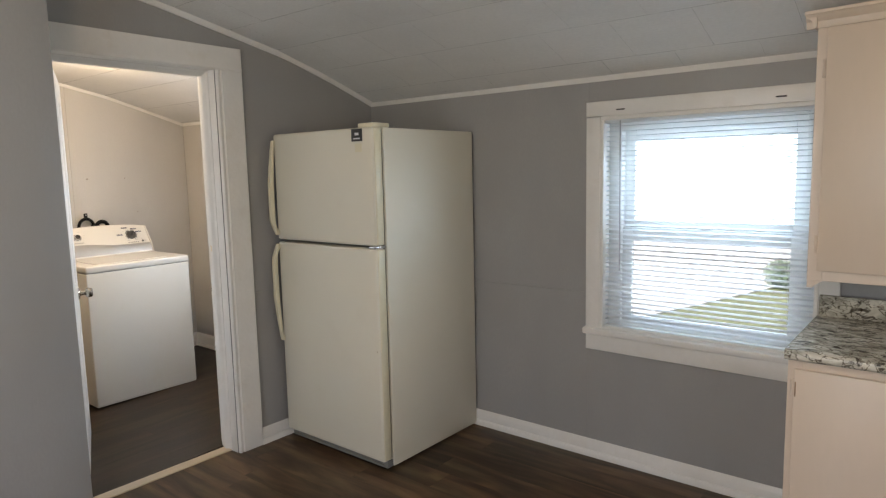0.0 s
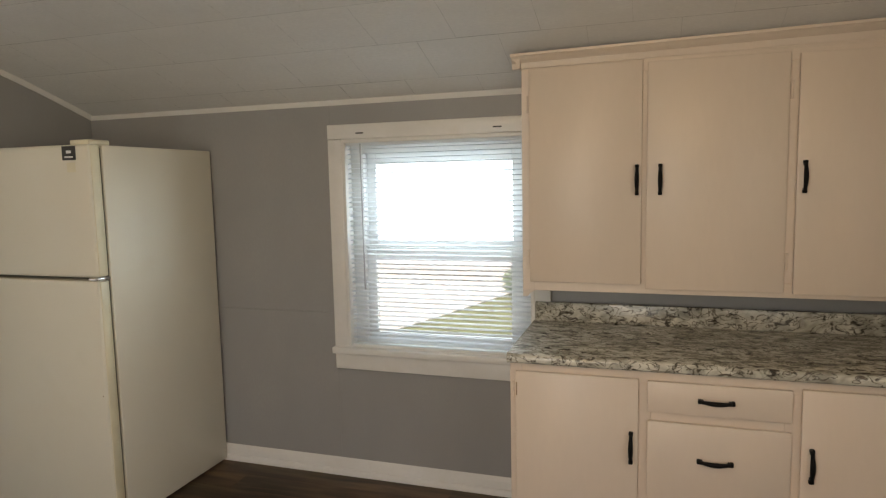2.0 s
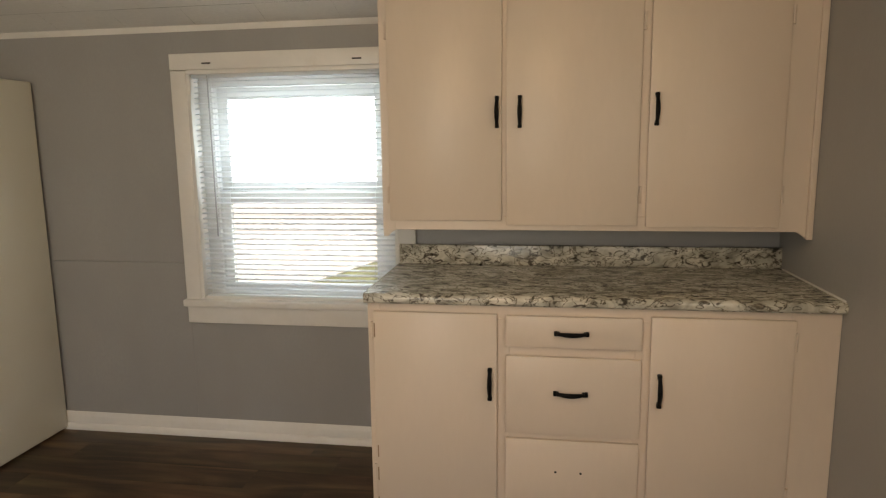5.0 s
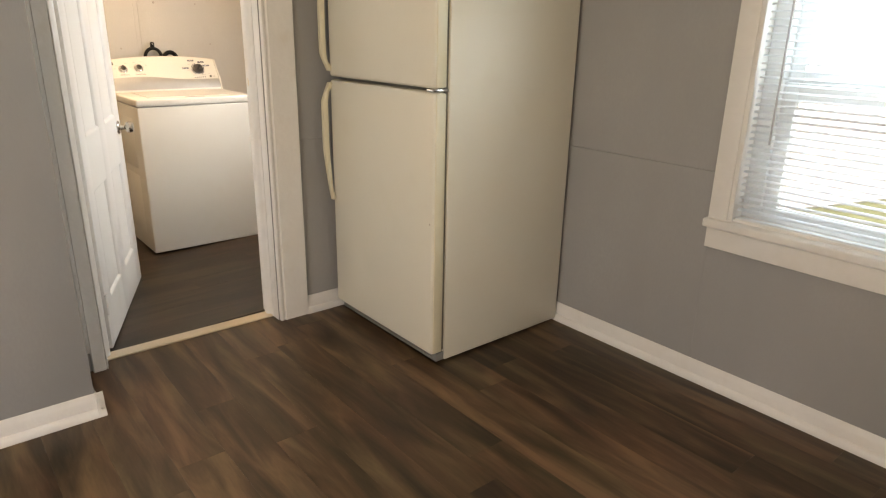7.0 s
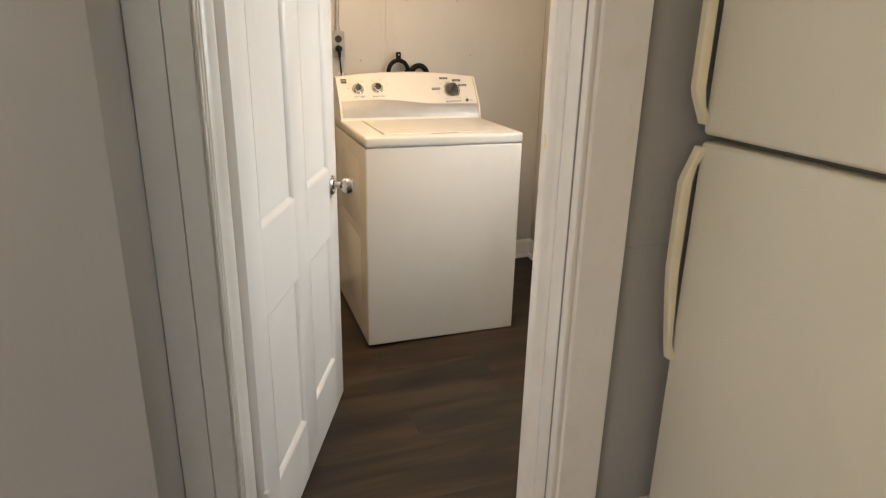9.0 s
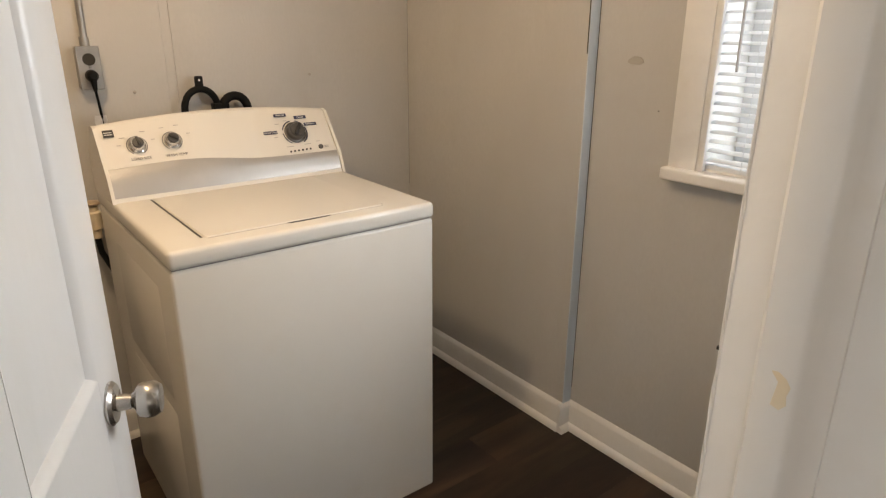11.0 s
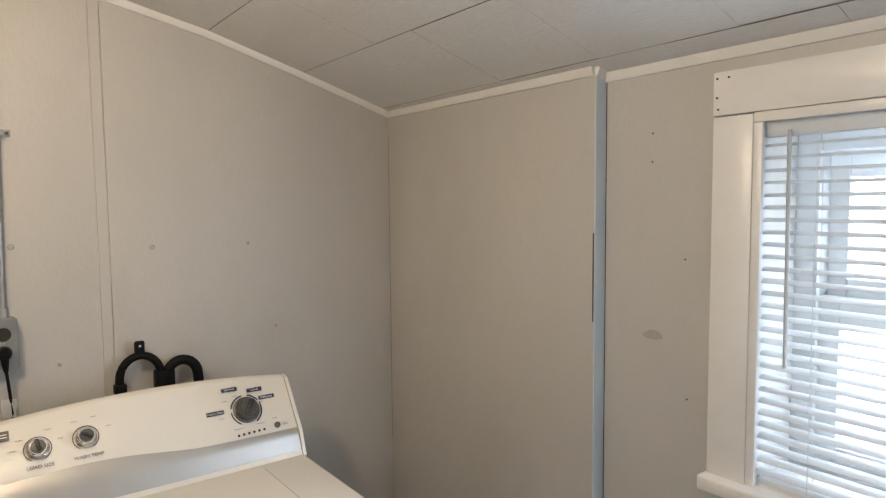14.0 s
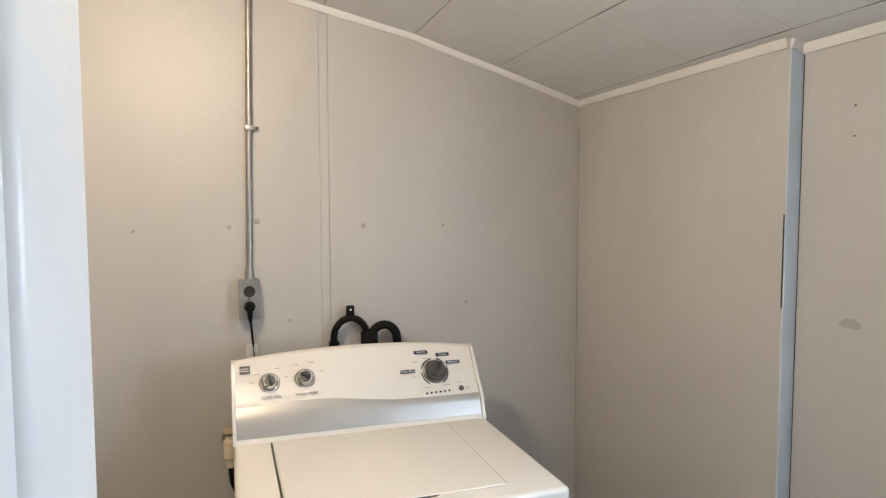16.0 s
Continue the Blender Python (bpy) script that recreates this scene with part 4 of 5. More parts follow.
bmesh.ops.bevel(bm, geom=[e for e in bm.edges if min(v.co.z for v in e.verts) > 0.896], offset=0.003, segments=1, profile=0.5, affect="EDGES")
lid = part("lid", bm, WASHER_SKIN, washer)
part("lid_groove", box(-0.140, 0.262, -0.2495, -0.2435, 0.8915, 0.8936, bevel=0.001, seg=1), DARK_GREY, washer)
bm = bmesh.new()
for a, b, c, d in ((-0.130, 0.262, 0.2162, 0.2176), (0.2722, 0.2736, -0.236, 0.209)):
    block(bm, a, b, c, d, 0.8915, 0.8934)
part("lid_seam", bm, SEAM_GREY, washer)
bm = bmesh.new()
slot = [(-0.052, 0.0), (-0.044, 0.0045), (0.0, 0.0065), (0.052, 0.0045), (0.062, 0.0)]
low = [bm.verts.new((0.2725 + a, y, 0.8925)) for y, a in slot] + [bm.verts.new((0.2715, y, 0.8925)) for y, a in slot[::-1]]
high = [bm.verts.new((v.co.x, v.co.y, 0.8942)) for v in low]
bm.faces.new(high)
bm.faces.new(low[::-1])
for k in range(len(low)):
    bm.faces.new((low[k], low[(k + 1) % len(low)], high[(k + 1) % len(low)], high[k]))
part("lid_grip", bm, DARK_GREY, lid, "dark finger slot of the lid")

# console: side outline swept across with an arched top
CON = [(WB, 0.892), (-0.150, 0.892), (-0.156, 0.903), (-0.174, 0.947), (-0.262, 1.067), (-0.276, 1.073), (-0.300, 1.069), (WB, 0.995)]


def arch(y):
    return 0.021 * (1 - (y / 0.329) ** 2) + 0.004


def console_point(a, z, y, lift=0.0):
    zz = z + (arch(y) if z > 1.04 else arch(y) * max(0, (z - 0.945)) / 0.12)
    return Vector((a + lift * 0.82, y, zz + lift * 0.57))


bm = bmesh.new()
rings = []
for k in range(25):
    y = -0.329 + 0.658 * k / 24
    rings.append([bm.verts.new(console_point(a, z, y)) for a, z in CON])
for a, b in zip(rings, rings[1:]):
    for j in range(len(CON)):
        bm.faces.new((a[j], a[(j + 1) % len(CON)], b[(j + 1) % len(CON)], b[j]))
bm.faces.new(rings[0])
bm.faces.new(rings[-1][::-1])
console = part("console", bm, WASHER_SKIN, washer)
for s in (-1, 1):
    bm = bmesh.new()
    outline = [(a + (0.006 if 0 < j < 5 else 0), z + (0.005 if j > 2 else 0)) for j, (a, z) in enumerate(CON)]
    r2 = [[bm.verts.new((a, s * y, z)) for a, z in outline] for y in (0.3292, 0.338)]
    for j in range(len(CON)):
        bm.faces.new((r2[0][j], r2[0][(j + 1) % len(CON)], r2[1][(j + 1) % len(CON)], r2[1][j]))
    bm.faces.new(r2[0])
    bm.faces.new(r2[1][::-1])
    part("end_cap", bm, WASHER_SKIN, console)


def face_at(y, u, lift=0.0):
    """A place on the sloping console face: u from 0 at its foot to 1 at its top."""
    if u < 0.22:
        f = u / 0.22
        a, z = -0.156 - 0.018 * f, 0.903 + 0.044 * f
    else:
        f = (u - 0.22) / 0.78
        a, z = -0.174 - 0.088 * f, 0.947 + 0.120 * f
    return console_point(a, z, y, lift)


# silver band with its wave
bm = bmesh.new()
cols = []
for k in range(41):
    y = -0.3285 + 0.657 * k / 40
    f = k / 40
    crest = 0.385 - 0.15 * f + 0.055 * math.sin(math.pi * min(1, f / 0.62)) ** 1.5 * (1 if f < 0.62 else 0) + (0.05 * ((f - 0.62) / 0.38) ** 1.5 if f > 0.62 else 0)
    cols.append([bm.verts.new(face_at(y, crest * q / 5, 0.0022 if 0 < q < 5 else 0.0008)) for q in range(6)])
for a, b in zip(cols, cols[1:]):
    for j in range(5):
        bm.faces.new((a[j], a[j + 1], b[j + 1], b[j]))
part("silver_band", bm, SILVER, console, "silver wave band along the console foot")


def on_face(y, u, lift=0.0):
    """A pose on the console: x along the machine's width, y up the slope, z out of it."""
    o = face_at(y, u, lift)
    right = Vector((0, 1, 0))
    upw = (face_at(y, u + 0.05) - face_at(y, u - 0.05)).normalized()
    right = (right - upw * right.dot(upw)).normalized()
    out = right.cross(upw)
    return Matrix.Translation(o) @ Matrix((right, upw, out)).transposed().to_4x4()


def dial(y, u, r, turn, big):
    m = on_face(y, u, 0.001)
    ring = part("dial", spun([(0, 0), (r * 1.18, 0), (r * 1.18, 0.003), (r, 0.005), (r * 0.95, 0.018), (r * 0.86, 0.020), (0, 0.0195)], 36), CHROME if not big else DIAL_GREY, console, "round chrome-edged dial", m)
    part("cap", spun([(0, 0.0196), (r * 0.80, 0.0196), (r * 0.74, 0.0235), (0, 0.0240)], 28), DIAL_GREY, ring)
    part("pointer", box(-r * 0.20, r * 0.20, -r * 0.72, r * 0.80, 0.0225, 0.031, bevel=0.003), DARK_GREY, ring, "", pose(0, 0, 0, 0, 0, turn))
    bm = bmesh.new()
    for k in range(40):
        a0, a1 = math.radians(-150 + 300 * k / 40), math.radians(-150 + 300 * (k + 1) / 40)
        if big and k in (8, 9, 19, 20, 21, 28):
            continue
        q = [bm.verts.new((rr * math.sin(a), rr * math.cos(a), 0.0012)) for a, rr in ((a0, r * 1.30), (a1, r * 1.30), (a1, r * 1.42), (a0, r * 1.42))]
        bm.faces.new(q)
    part("dial_scale", bm, LABEL_BLUE if big else LABEL_INK, ring)
    return ring


dial(-0.243, 0.665, 0.0188, 12, False)
dial(-0.152, 0.665, 0.0188, 55, False)
dial(0.209, 0.62, 0.0285, -35, True)
letters("print", "LOAD SIZE", 0.0105, LABEL_INK, console, on_face(-0.241, 0.475, 0.003))
letters("print", "WASH TEMP", 0.0105, LABEL_INK, console, on_face(-0.150, 0.465, 0.003))
for text, y, u, w in (("Normal", 0.176, 0.885, 0.040), ("Casual", 0.240, 0.855, 0.040), ("Delicates", 0.268, 0.755, 0.042), ("Heavy Duty", 0.131, 0.635, 0.043)):
    tag = part("label_tag", box(-w / 2, w / 2, -0.0052, 0.0052, 0.0, 0.0009, bevel=0.0004, seg=1), LABEL_BLUE, console, "dark blue cycle label", on_face(y, u, 0.0012))
    letters("print", text, 0.0085, LABEL_WHITE, tag, pose(0, 0, 0.0012))
for k in range(6):
    part("indicator", rod(bmesh.new(), (0, 0, 0), (0, 0, 0.0015), 0.0032, seg=10), DARK_GREY, console, "", on_face(0.176 + 0.0132 * k, 0.325 + 0.003 * k, 0.0025))
part("start_button", spun([(0, 0), (0.0078, 0), (0.0074, 0.003), (0, 0.0035)], 20), DIAL_GREY, console, "", on_face(0.279, 0.365, 0.001))
for y, u, w in ((-0.275, 0.80, 0.014), (-0.222, 0.83, 0.014), (-0.200, 0.72, 0.010), (-0.287, 0.70, 0.011), (-0.172, 0.84, 0.012), (-0.133, 0.85, 0.013), (-0.105, 0.74, 0.010), (0.158, 0.76, 0.013), (0.186, 0.81, 0.012), (0.222, 0.80, 0.012), (0.250, 0.70, 0.010),
                (0.144, 0.56, 0.011), (0.180, 0.405, 0.022), (0.238, 0.425, 0.022), (0.299, 0.375, 0.014), (0.299, 0.355, 0.014), (0.276, 0.46, 0.012)):
    part("small_print", box(-w / 2, w / 2, -0.0009, 0.0009, 0, 0.0005), PRINT_GREY, console, "", on_face(y, u, 0.0015))
emblem = part("emblem", box(-0.013, 0.013, -0.011, 0.011, 0, 0.001, bevel=0.0004, seg=1), DARK_GREY, console, "small dark striped emblem", on_face(-0.304, 0.885, 0.0012))
for dy in (-0.004, 0.002):
    part("stripe", box(-0.011, 0.009, dy, dy + 0.0016, 0.001, 0.0014), LABEL_WHITE, emblem)
for x, y in ((WF - 0.07, -W2 + 0.06), (WF - 0.07, W2 - 0.06), (WB + 0.06, -W2 + 0.06), (WB + 0.06, W2 - 0.06)):
    part("foot", rod(bmesh.new(), (x, y, -0.012), (x, y, 0.01), 0.018), DARK_GREY, washer)

# drain hose hooked over a black former, behind the console
hose = thing("drain_hose", pose(-2.005, -0.939, 1.078), "black drain hose looped through a hook behind the washer", "hose")
bm = bmesh.new()
pts = [(0, -0.052, -0.10)] + [(0, -0.052 * math.cos(math.pi * k / 16), 0.035 + 0.060 * math.sin(math.pi * k / 16)) for k in range(17)] + [(0, 0.058, -0.10)]
tube(bm, pts, 0.0108, 12)
block(bm, -0.006, 0.006, -0.013, 0.013, 0.088, 0.135, bevel=0.005)
block(bm, -0.014, 0.014, -0.066, -0.036, 0.0, 0.026, bevel=0.004)
hook = part("hook", bm, BLACK_RUBBER, hose, "black plastic hose hook")
part("nail_hole", rod(bmesh.new(), (0.0055, 0, 0.122), (0.0072, 0, 0.122), 0.003, seg=10), LABEL_WHITE, hook)
bm = bmesh.new()
path = [(0.008, 0.062, -0.10), (0.008, 0.062, 0.01)] + [(0.010, 0.062 + 0.042 - 0.042 * math.cos(math.pi * k / 14), 0.025 + 0.045 * math.sin(math.pi * k / 14)) for k in range(15)] + [(0.010, 0.150, -0.02), (0.0, 0.158, -0.12)]
rich = []
for a, b in zip(path, path[1:]):
    a, b = Vector(a), Vector(b)
    steps = max(1, int((b - a).length / 0.004))
    rich += [a + (b - a) * k / steps for k in range(steps)]
tube(bm, rich, [0.0142 if k % 2 else 0.0134 for k in range(len(rich))], 12)
part("corrugated_hose", bm, BLACK_RUBBER, hose)
part("hose_clip", box(-0.018, 0.022, 0.034, 0.084, -0.03, 0.05, bevel=0.006), BLACK_RUBBER, hose)

# ---- conduit and outlet ----
conduit = thing("electrical_conduit", pose(LX0 + 0.005, -1.240, 0), "bare steel conduit running down the wall", "conduit")
part("pipe", rod(bmesh.new(), (0.012, 0.004, 1.305), (0.012, 0.018, laundry_ceiling(-1.2) + 0.02), 0.0095, seg=14), GALVANISED, conduit)
part("connector", rod(bmesh.new(), (0.012, 0.004, 1.300), (0.012, 0.004, 1.33), 0.013, seg=14), GALVANISED, conduit)
bm = box(0.0, 0.024, -0.001, 0.027, 1.742, 1.759, bevel=0.003)
block(bm, 0.0, 0.004, 0.021, 0.041, 1.742, 1.759, bevel=0.001)
strap = part("strap", bm, GALVANISED, conduit)
part("screw", rod(bmesh.new(), (0.003, 0.034, 1.7505), (0.008, 0.034, 1.7505), 0.004, seg=10), DARK_GREY, strap)
outlet = thing("outlet_box", pose(LX0 + 0.005, -1.238, 1.248), "grey metal surface outlet box with one plug in it", "outlet")
part("box", box(0, 0.046, -0.029, 0.029, -0.060, 0.057, bevel=0.005), GALVANISED, outlet)
plate = part("cover_plate", box(0.046, 0.049, -0.030, 0.030, -0.061, 0.058, bevel=0.001, seg=1), GALVANISED, outlet)
for z in (0.022, -0.022):
    bm = rod(bmesh.new(), (0.048, 0, z), (0.0515, 0, z), 0.0165, seg=20)
    part("socket", bm, CAULK_DARK, plate)
part("screw", rod(bmesh.new(), (0.049, 0, 0), (0.051, 0, 0), 0.003, seg=8), CHROME, plate)
bm = spun([(0, 0), (0.014, 0), (0.016, 0.006), (0.015, 0.022), (0.009, 0.030), (0, 0.031)], 16)
plug = thing("power_plug", pose(LX0 + 0.056, -1.238, 1.226), "black plug with its cord hanging down", "plug")
part("body", bm, BLACK_RUBBER, plug, "", pose(0, 0, 0, 0, 90, 0))
part("strain_relief", tube(bmesh.new(), [(0.018, 0, -0.004), (0.020, 0, -0.022), (0.016, 0.001, -0.042)], [0.009, 0.008, 0.005], 10), BLACK_RUBBER, plug)
part("cord", tube(bmesh.new(), [(0.018, 0.0, -0.03), (0.014, 0.004, -0.07), (0.008, 0.008, -0.12), (0.003, 0.012, -0.19), (-0.01, 0.02, -0.32), (-0.02, 0.03, -0.60)], 0.0036, 8), BLACK_RUBBER, plug)
bm = bmesh.new()
rnd = random.Random(8)
grid = [[bm.verts.new((0.012 + rnd.uniform(-0.004, 0.004), -0.012 + 0.030 * i / 3 + rnd.uniform(-0.003, 0.003), -0.155 + 0.045 * j / 3)) for i in range(4)] for j in range(4)]
for j in range(3):
    for i in range(3):
        bm.faces.new((grid[j][i], grid[j][i + 1], grid[j + 1][i + 1], grid[j + 1][i]))
bmesh.ops.solidify(bm, geom=bm.faces, thickness=0.0008)
part("cord_tag", bm, LABEL_WHITE, plug, "crumpled clear tag")

# supply valve behind the washer
valve = thing("supply_valve", pose(LX0 + 0.005, -1.300, 0.82), "yellowed supply valve on the wall behind the washer", "valve")
bm = rod(bmesh.new(), (0.0, 0, 0), (0.075, 0, 0), 0.011, seg=14)
rod(bm, (0.0, 0, 0), (0.005, 0, 0), 0.026, seg=18)
part("stub", bm, GALVANISED, valve)
part("body", spun([(0, -0.055), (0.013, -0.055), (0.014, -0.030), (0.020, -0.026), (0.021, 0.022), (0.015, 0.027), (0.014, 0.040), (0, 0.041)], 18), BARE_CREAM, valve, "yellowed plastic valve body", pose(0.085, 0, 0))
bm = spun([(0, 0), (0.021, 0.0), (0.024, 0.004), (0.021, 0.009), (0.008, 0.011), (0, 0.011)], 16)
part("tap_wheel", bm, WARM_TAN, valve, "brown round tap wheel", pose(0.085, 0, 0.046))
part("fill_hose", tube(bmesh.new(), [(0.085, 0, -0.05), (0.086, 0.004, -0.10), (0.080, 0.03, -0.17), (0.060, 0.08, -0.22), (0.04, 0.14, -0.24)], 0.009, 10), BLACK_RUBBER, valve, "black fill hose")

# ---- marks on the laundry walls ----


def wall_mark(name, m, w, h, material, label):
    bm = bmesh.new()
    rr = random.Random(int(w * 9973 + h * 7919))
    pts = [(w / 2 * math.cos(a) * rr.uniform(0.75, 1.05), h / 2 * math.sin(a) * (1 if math.sin(a) > 0 else 0.35) * rr.uniform(0.8, 1.1)) for a in [2 * math.pi * k / 14 for k in range(14)]]
    lo = [bm.verts.new((x, y, 0.0)) for x, y in pts]
    hi = [bm.verts.new((x * 0.96, y * 0.96, 0.0012)) for x, y in pts]
    bm.faces.new(hi)
    bm.faces.new(lo[::-1])
    for k in range(14):
        bm.faces.new((lo[k], lo[(k + 1) % 14], hi[(k + 1) % 14], hi[k]))
    return part(name, bm, material, wall_laundry_north if name == "bare_patch" else wall_laundry_west, label, m)


wall_mark("bare_patch", pose(-1.014, LY - 0.0002, 1.271, 90, 0, 0), 0.056, 0.036, PLASTER_PATCH, "bare patch of old paint")
for x, z in ((-1.019, 1.722), (-1.019, 1.66), (-0.935, 1.45), (-0.925, 1.15)):
    part("nail", rod(bmesh.new(), (x, LY - 0.002, z), (x, LY, z), 0.0018, seg=8), CAULK_DARK, wall_laundry_north)
for y, z, r in ((-0.888, 1.459, 0.006), (-1.21, 1.475, 0.006), (-1.29, 1.458, 0.005), (-0.62, 1.459, 0.004), (-0.54, 1.20, 0.004), (-1.12, 1.17, 0.004), (-1.55, 1.45, 0.004)):
    part("nail", spun([(0, 0), (r * 1.3, 0), (r, 0.003), (r * 0.4, 0.004), (0, 0.0035)], 10), PLASTER_PATCH, wall_laundry_west, "filled nail hole", pose(LX0 + 0.005, y, z, 0, 90, 0))
part("crack", box(JX + 0.0033, JX + 0.0047, LY - 0.0012, LY + 0.001, 0.21, 1.85), CAULK_DARK, wall_laundry_north)
part("crack", box(LX0 + 0.0051, LX0 + 0.0064, LJ - 0.0012, LJ + 0.001, 0.75, 1.80), SEAM_GREY, wall_laundry_north)
part("crack", box(JX - 0.0025, JX - 0.0005, LJ - 0.0012, LJ + 0.001, 1.29, 1.50), CAULK_DARK, wall_laundry_north)

part("chip", box(-0.1512, -0.1485, OPEN_N - 0.0012, OPEN_N + 0.003, 1.092, 1.0955, bevel=0.0003, seg=1), CAULK_DARK, door_frame, "dark nick in the jamb edge")
bm = bmesh.new()
flake = [(-0.006, -0.014), (0.001, -0.016), (0.006, -0.010), (0.005, -0.002), (0.007, 0.006), (0.003, 0.012), (-0.004, 0.016), (-0.009, 0.015), (-0.003, 0.008), (-0.004, 0.0)]
low = [bm.verts.new((a, 0, c)) for a, c in flake]
high = [bm.verts.new((a * 0.93, -0.0004, c * 0.93)) for a, c in flake]
bm.faces.new(high)
for k in range(len(flake)):
    bm.faces.new((low[k], low[(k + 1) % len(flake)], high[(k + 1) % len(flake)], high[k]))
part("bare_wood", bm, BARE_CREAM, door_frame, "bare wood where paint chipped off", pose(-0.082, OPEN_N - 0.0262, 1.092))
# thick brushed paint along the jamb edge
bm = bmesh.new()
rr = random.Random(12)
run = [Vector((-0.1480 + rr.uniform(-0.0003, 0.0003), OPEN_N + 0.0006 + rr.uniform(-0.0003, 0.0003), 0.04 + 1.90 * k / 90)) for k in range(91)]
tube(bm, run, [0.0019 + rr.uniform(-0.0003, 0.0003) for k in range(91)], 8)
part("paint_ridge", bm, TRIM, door_frame)
for x, z in ((-0.858, 1.812), (-0.858, 1.775), (-0.855, 1.752), (-0.834, 1.812)):
    part("nail", rod(bmesh.new(), (x, LY - 0.0245, z), (x, LY - 0.022, z), 0.002, seg=8), CAULK_DARK, wall_laundry_north)
for x in (1.655, 2.330):
    bracket = thing("blind_bracket", pose(x, -0.030, 1.728), "small dark metal curtain bracket on the casing", "bracket", "curtain brackets")
    part("plate", box(-0.020, 0.020, -0.003, 0.001, -0.003, 0.003, bevel=0.001), DARK_GREY, bracket)
    part("lip", box(-0.014, 0.010, -0.008, -0.003, -0.002, 0.001, bevel=0.0006), DARK_GREY, bracket)

# ---- ceiling lights out of the way of the walk ----
fixture = thing("ceiling_light", pose(2.60, -3.50, kitchen_ceiling(-3.50)), "round kitchen ceiling light with a warm bulb", "lamp")
part("base", spun([(0, 0), (0.09, 0), (0.08, -0.03), (0.03, -0.05), (0, -0.05)], 24), TRIM, fixture)
fixture = thing("ceiling_light", pose(-1.03, -1.49, laundry_ceiling(-1.49)), "bare warm bulb in a white laundry holder", "lamp")
part("base", spun([(0, 0.01), (0.055, 0.01), (0.05, -0.02), (0.03, -0.05), (0.022, -0.08), (0, -0.08)], 24), TRIM, fixture)

# ---- outside ----
GZ = -0.55
tagged(new("ground", mesh_of("ground", box(-500, 500, -500, 900, GZ - 0.3, GZ), GRASS_SOIL)), "mown green lawn reaching away", "ground", "", "structure")
structure("foundation", box(LX0 - 0.1, KX1 + 0.1, SOUTH - 0.1, 0.13, GZ, -0.142), CONCRETE, "concrete foundation under the house", "foundation")
bm = bmesh.new()
pts = [(-14, 2.6), (-1.25, 2.6), (-0.48, 4.85), (-0.04, 6.2), (0.5, 8.1), (0.85, 9.2), (-14, 9.2)]
top_v = [bm.verts.new((x, y, GZ + 0.02)) for x, y in pts]
bot_v = [bm.verts.new((x, y, GZ - 0.1)) for x, y in pts]
bm.faces.new(top_v)
for k in range(len(pts)):
    bm.faces.new((top_v[k], top_v[(k + 1) % len(pts)], bot_v[(k + 1) % len(pts)], bot_v[k]))
tagged(new("road", mesh_of("road", bm, CONCRETE)), "pale concrete driveway beside the lawn", "driveway", "", "structure")

house = thing("neighbour_house", pose(-4.7, 9.1, GZ), "white clapboard neighbouring house in full sun", "house")
part("wall", box(-9, 11.2, 0.03, 6, 0, 5.2), SIDING, house)
bm = bmesh.new()
for k in range(34):
    profile(bm, [(0, 0), (0.028, 0), (0.010, 0.145), (0, 0.145)], (-9, 0.03, 0.2 + 0.147 * k), (11.2, 0.03, 0.2 + 0.147 * k), (0, -1, 0))
part("siding", bm, SIDING, house)
bm = bmesh.new()
profile(bm, [(-0.5, 5.1), (3.0, 7.0), (6.5, 5.1), (6.5, 5.25), (3.0, 7.2), (-0.5, 5.25)], (-9.4, 0, 0), (11.6, 0, 0), (0, 1, 0))
part("roof", bm, ROOFING, house)
part("foundation", box(-9, 11.2, 0.0, 0.029, 0, 0.2), CONCRETE, house)


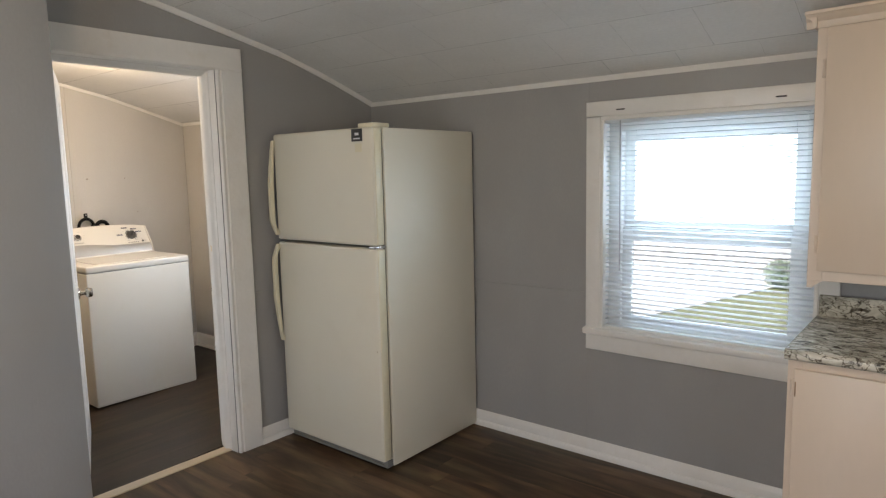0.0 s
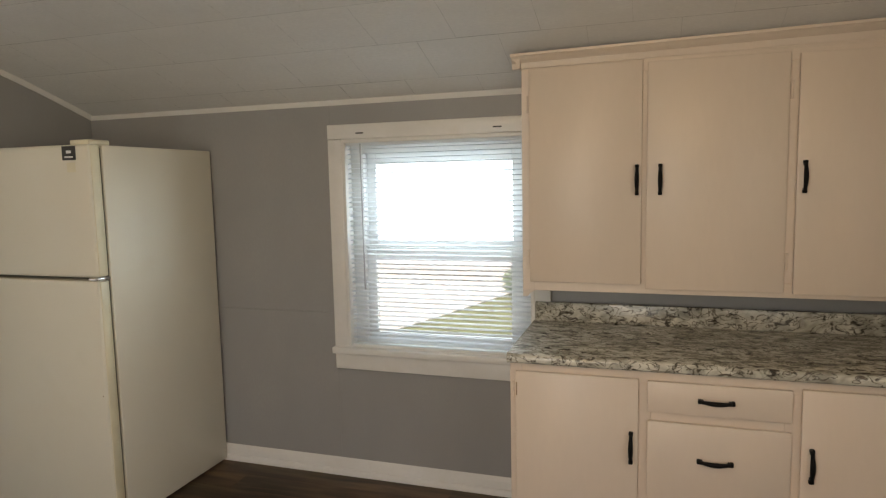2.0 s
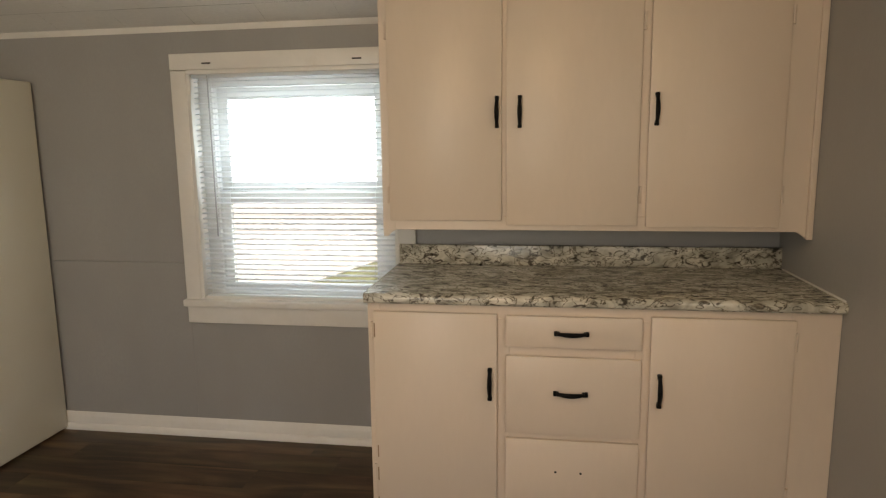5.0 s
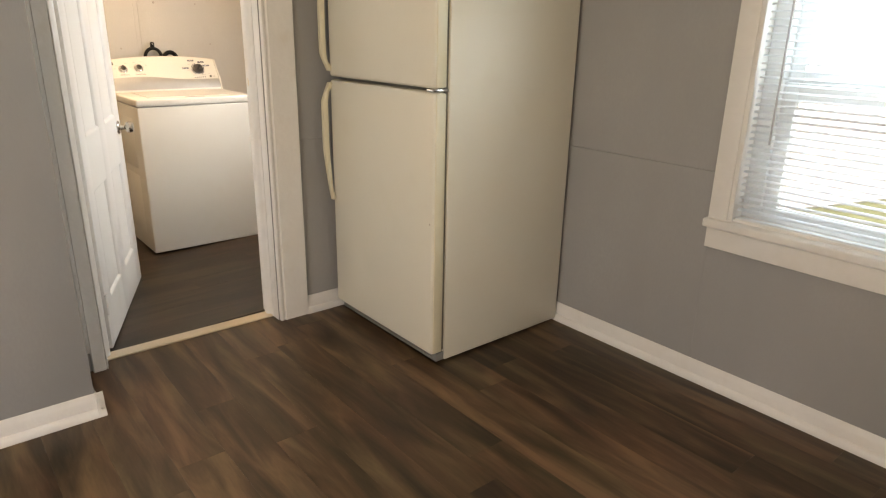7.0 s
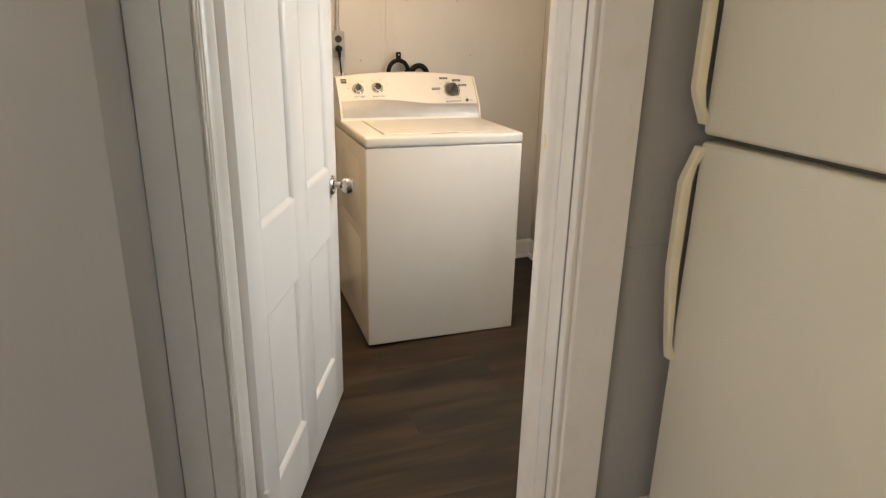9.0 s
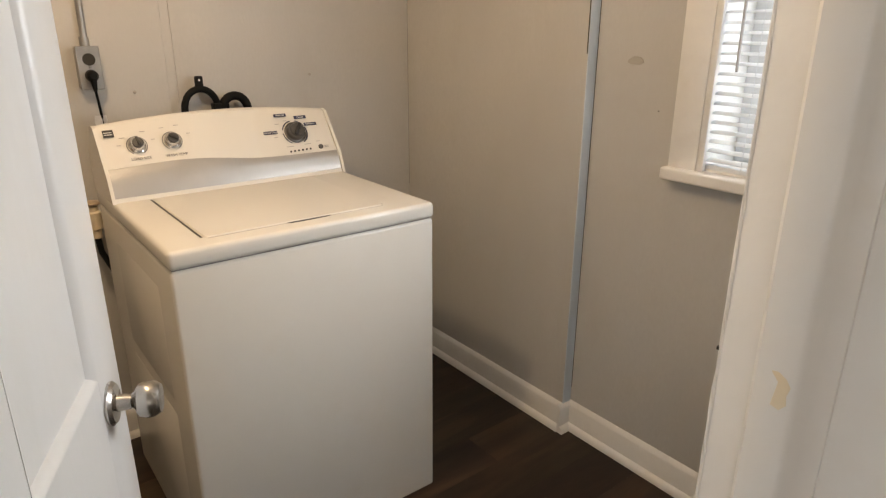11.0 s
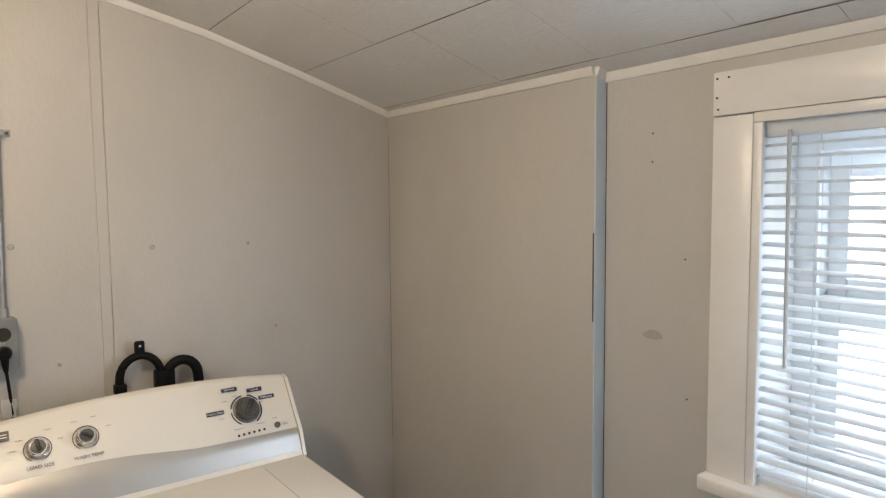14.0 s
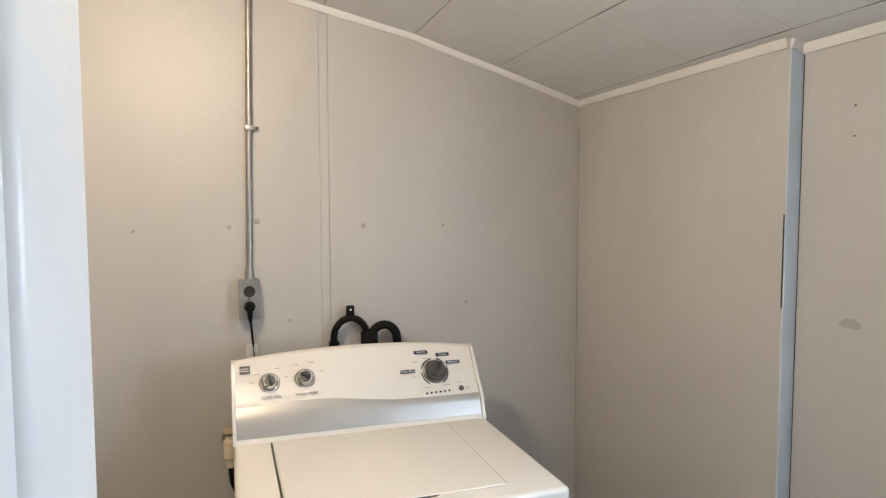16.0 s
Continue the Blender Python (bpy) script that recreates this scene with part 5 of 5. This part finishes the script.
def shrub(x, y, r, h, seed, label):
    rr = random.Random(seed)
    s = thing("shrub", pose(x, y, GZ), label, "shrub", "shrubs by the drive")
    bm = bmesh.new()
    for k in range(5):
        a = rr.uniform(0, 6.28)
        tube(bm, [(0, 0, 0), (0.3 * r * math.cos(a), 0.3 * r * math.sin(a), h * 0.4), (0.6 * r * math.cos(a), 0.6 * r * math.sin(a), h * 0.75)], [0.03, 0.02, 0.008], 6)
    part("stems", bm, BARK, s)
    vs, fs = [], []
    for k in range(800):
        a, q, z = rr.uniform(0, 6.28), r * math.sqrt(rr.random()), rr.random()
        q *= 0.55 + 0.6 * math.sin(math.pi * (0.15 + 0.8 * z)) * rr.uniform(0.7, 1.1)
        c = Vector((q * math.cos(a), q * math.sin(a), h * (0.08 + 0.95 * z)))
        u = Vector((rr.gauss(0, 1), rr.gauss(0, 1), rr.gauss(0, 1))).normalized()
        w = u.orthogonal().normalized()
        size = rr.uniform(0.035, 0.075)
        n = len(vs)
        vs += [c - u * size, c + w * size * 0.5, c + u * size, c - w * size * 0.5]
        fs.append((n, n + 1, n + 2, n + 3))
    me = bpy.data.meshes.new("foliage")
    me.from_pydata([tuple(v) for v in vs], [], fs)
    me.materials.append(LEAF)
    f = new("foliage", me)
    f.parent = s


for k, (x, y, r, h) in enumerate(((0.75, 8.55, 0.34, 0.40), (1.35, 8.5, 0.42, 0.62), (2.05, 8.45, 0.5, 0.85), (2.9, 8.5, 0.5, 0.8))):
    shrub(x, y, r, h, 20 + k, "leafy green shrub at the edge of the drive")

# ---- floor planks ----


def planks(name, x0, x1, y0, y1, along, wide, length, material, label, seed):
    floor = structure(name, box(x0, x1, y0, y1, -0.14, -0.006), CAULK_DARK, label, "floor")
    rr = random.Random(seed)
    a0, a1, b0, b1 = (x0, x1, y0, y1) if along == "x" else (y0, y1, x0, x1)
    shared = {}
    b = b1
    while b > b0 + 0.004:
        bb = max(b - wide, b0)
        a = a0 - rr.uniform(0.0, length * 0.9)
        while a < a1 - 0.004:
            lo, hi = max(a, a0), min(a + length, a1)
            a += length
            if hi - lo < 0.01:
                continue
            size = (round(hi - lo, 3), round(b - bb, 3))
            if size not in shared:
                l, w = size[0] / 2 - 0.0001, size[1] / 2 - 0.0001
                l, w = (l, w) if along == "x" else (w, l)
                shared[size] = mesh_of("plank", box(-l, l, -w, w, -0.006, 0.0, bevel=0.0002, seg=1), material, smooth=False)
            ob = new("plank", shared[size])
            ob.parent = floor
            c = ((lo + hi) / 2, (b + bb) / 2)
            ob.matrix_basis = pose(c[0], c[1], 0) if along == "x" else pose(c[1], c[0], 0)
        b = bb
    return floor


planks("floor_1", -0.0915, KX1, SOUTH, 0.0, "x", 0.152, 1.22, KITCHEN_FLOOR, "dark brown wood-look vinyl plank floor", 4)
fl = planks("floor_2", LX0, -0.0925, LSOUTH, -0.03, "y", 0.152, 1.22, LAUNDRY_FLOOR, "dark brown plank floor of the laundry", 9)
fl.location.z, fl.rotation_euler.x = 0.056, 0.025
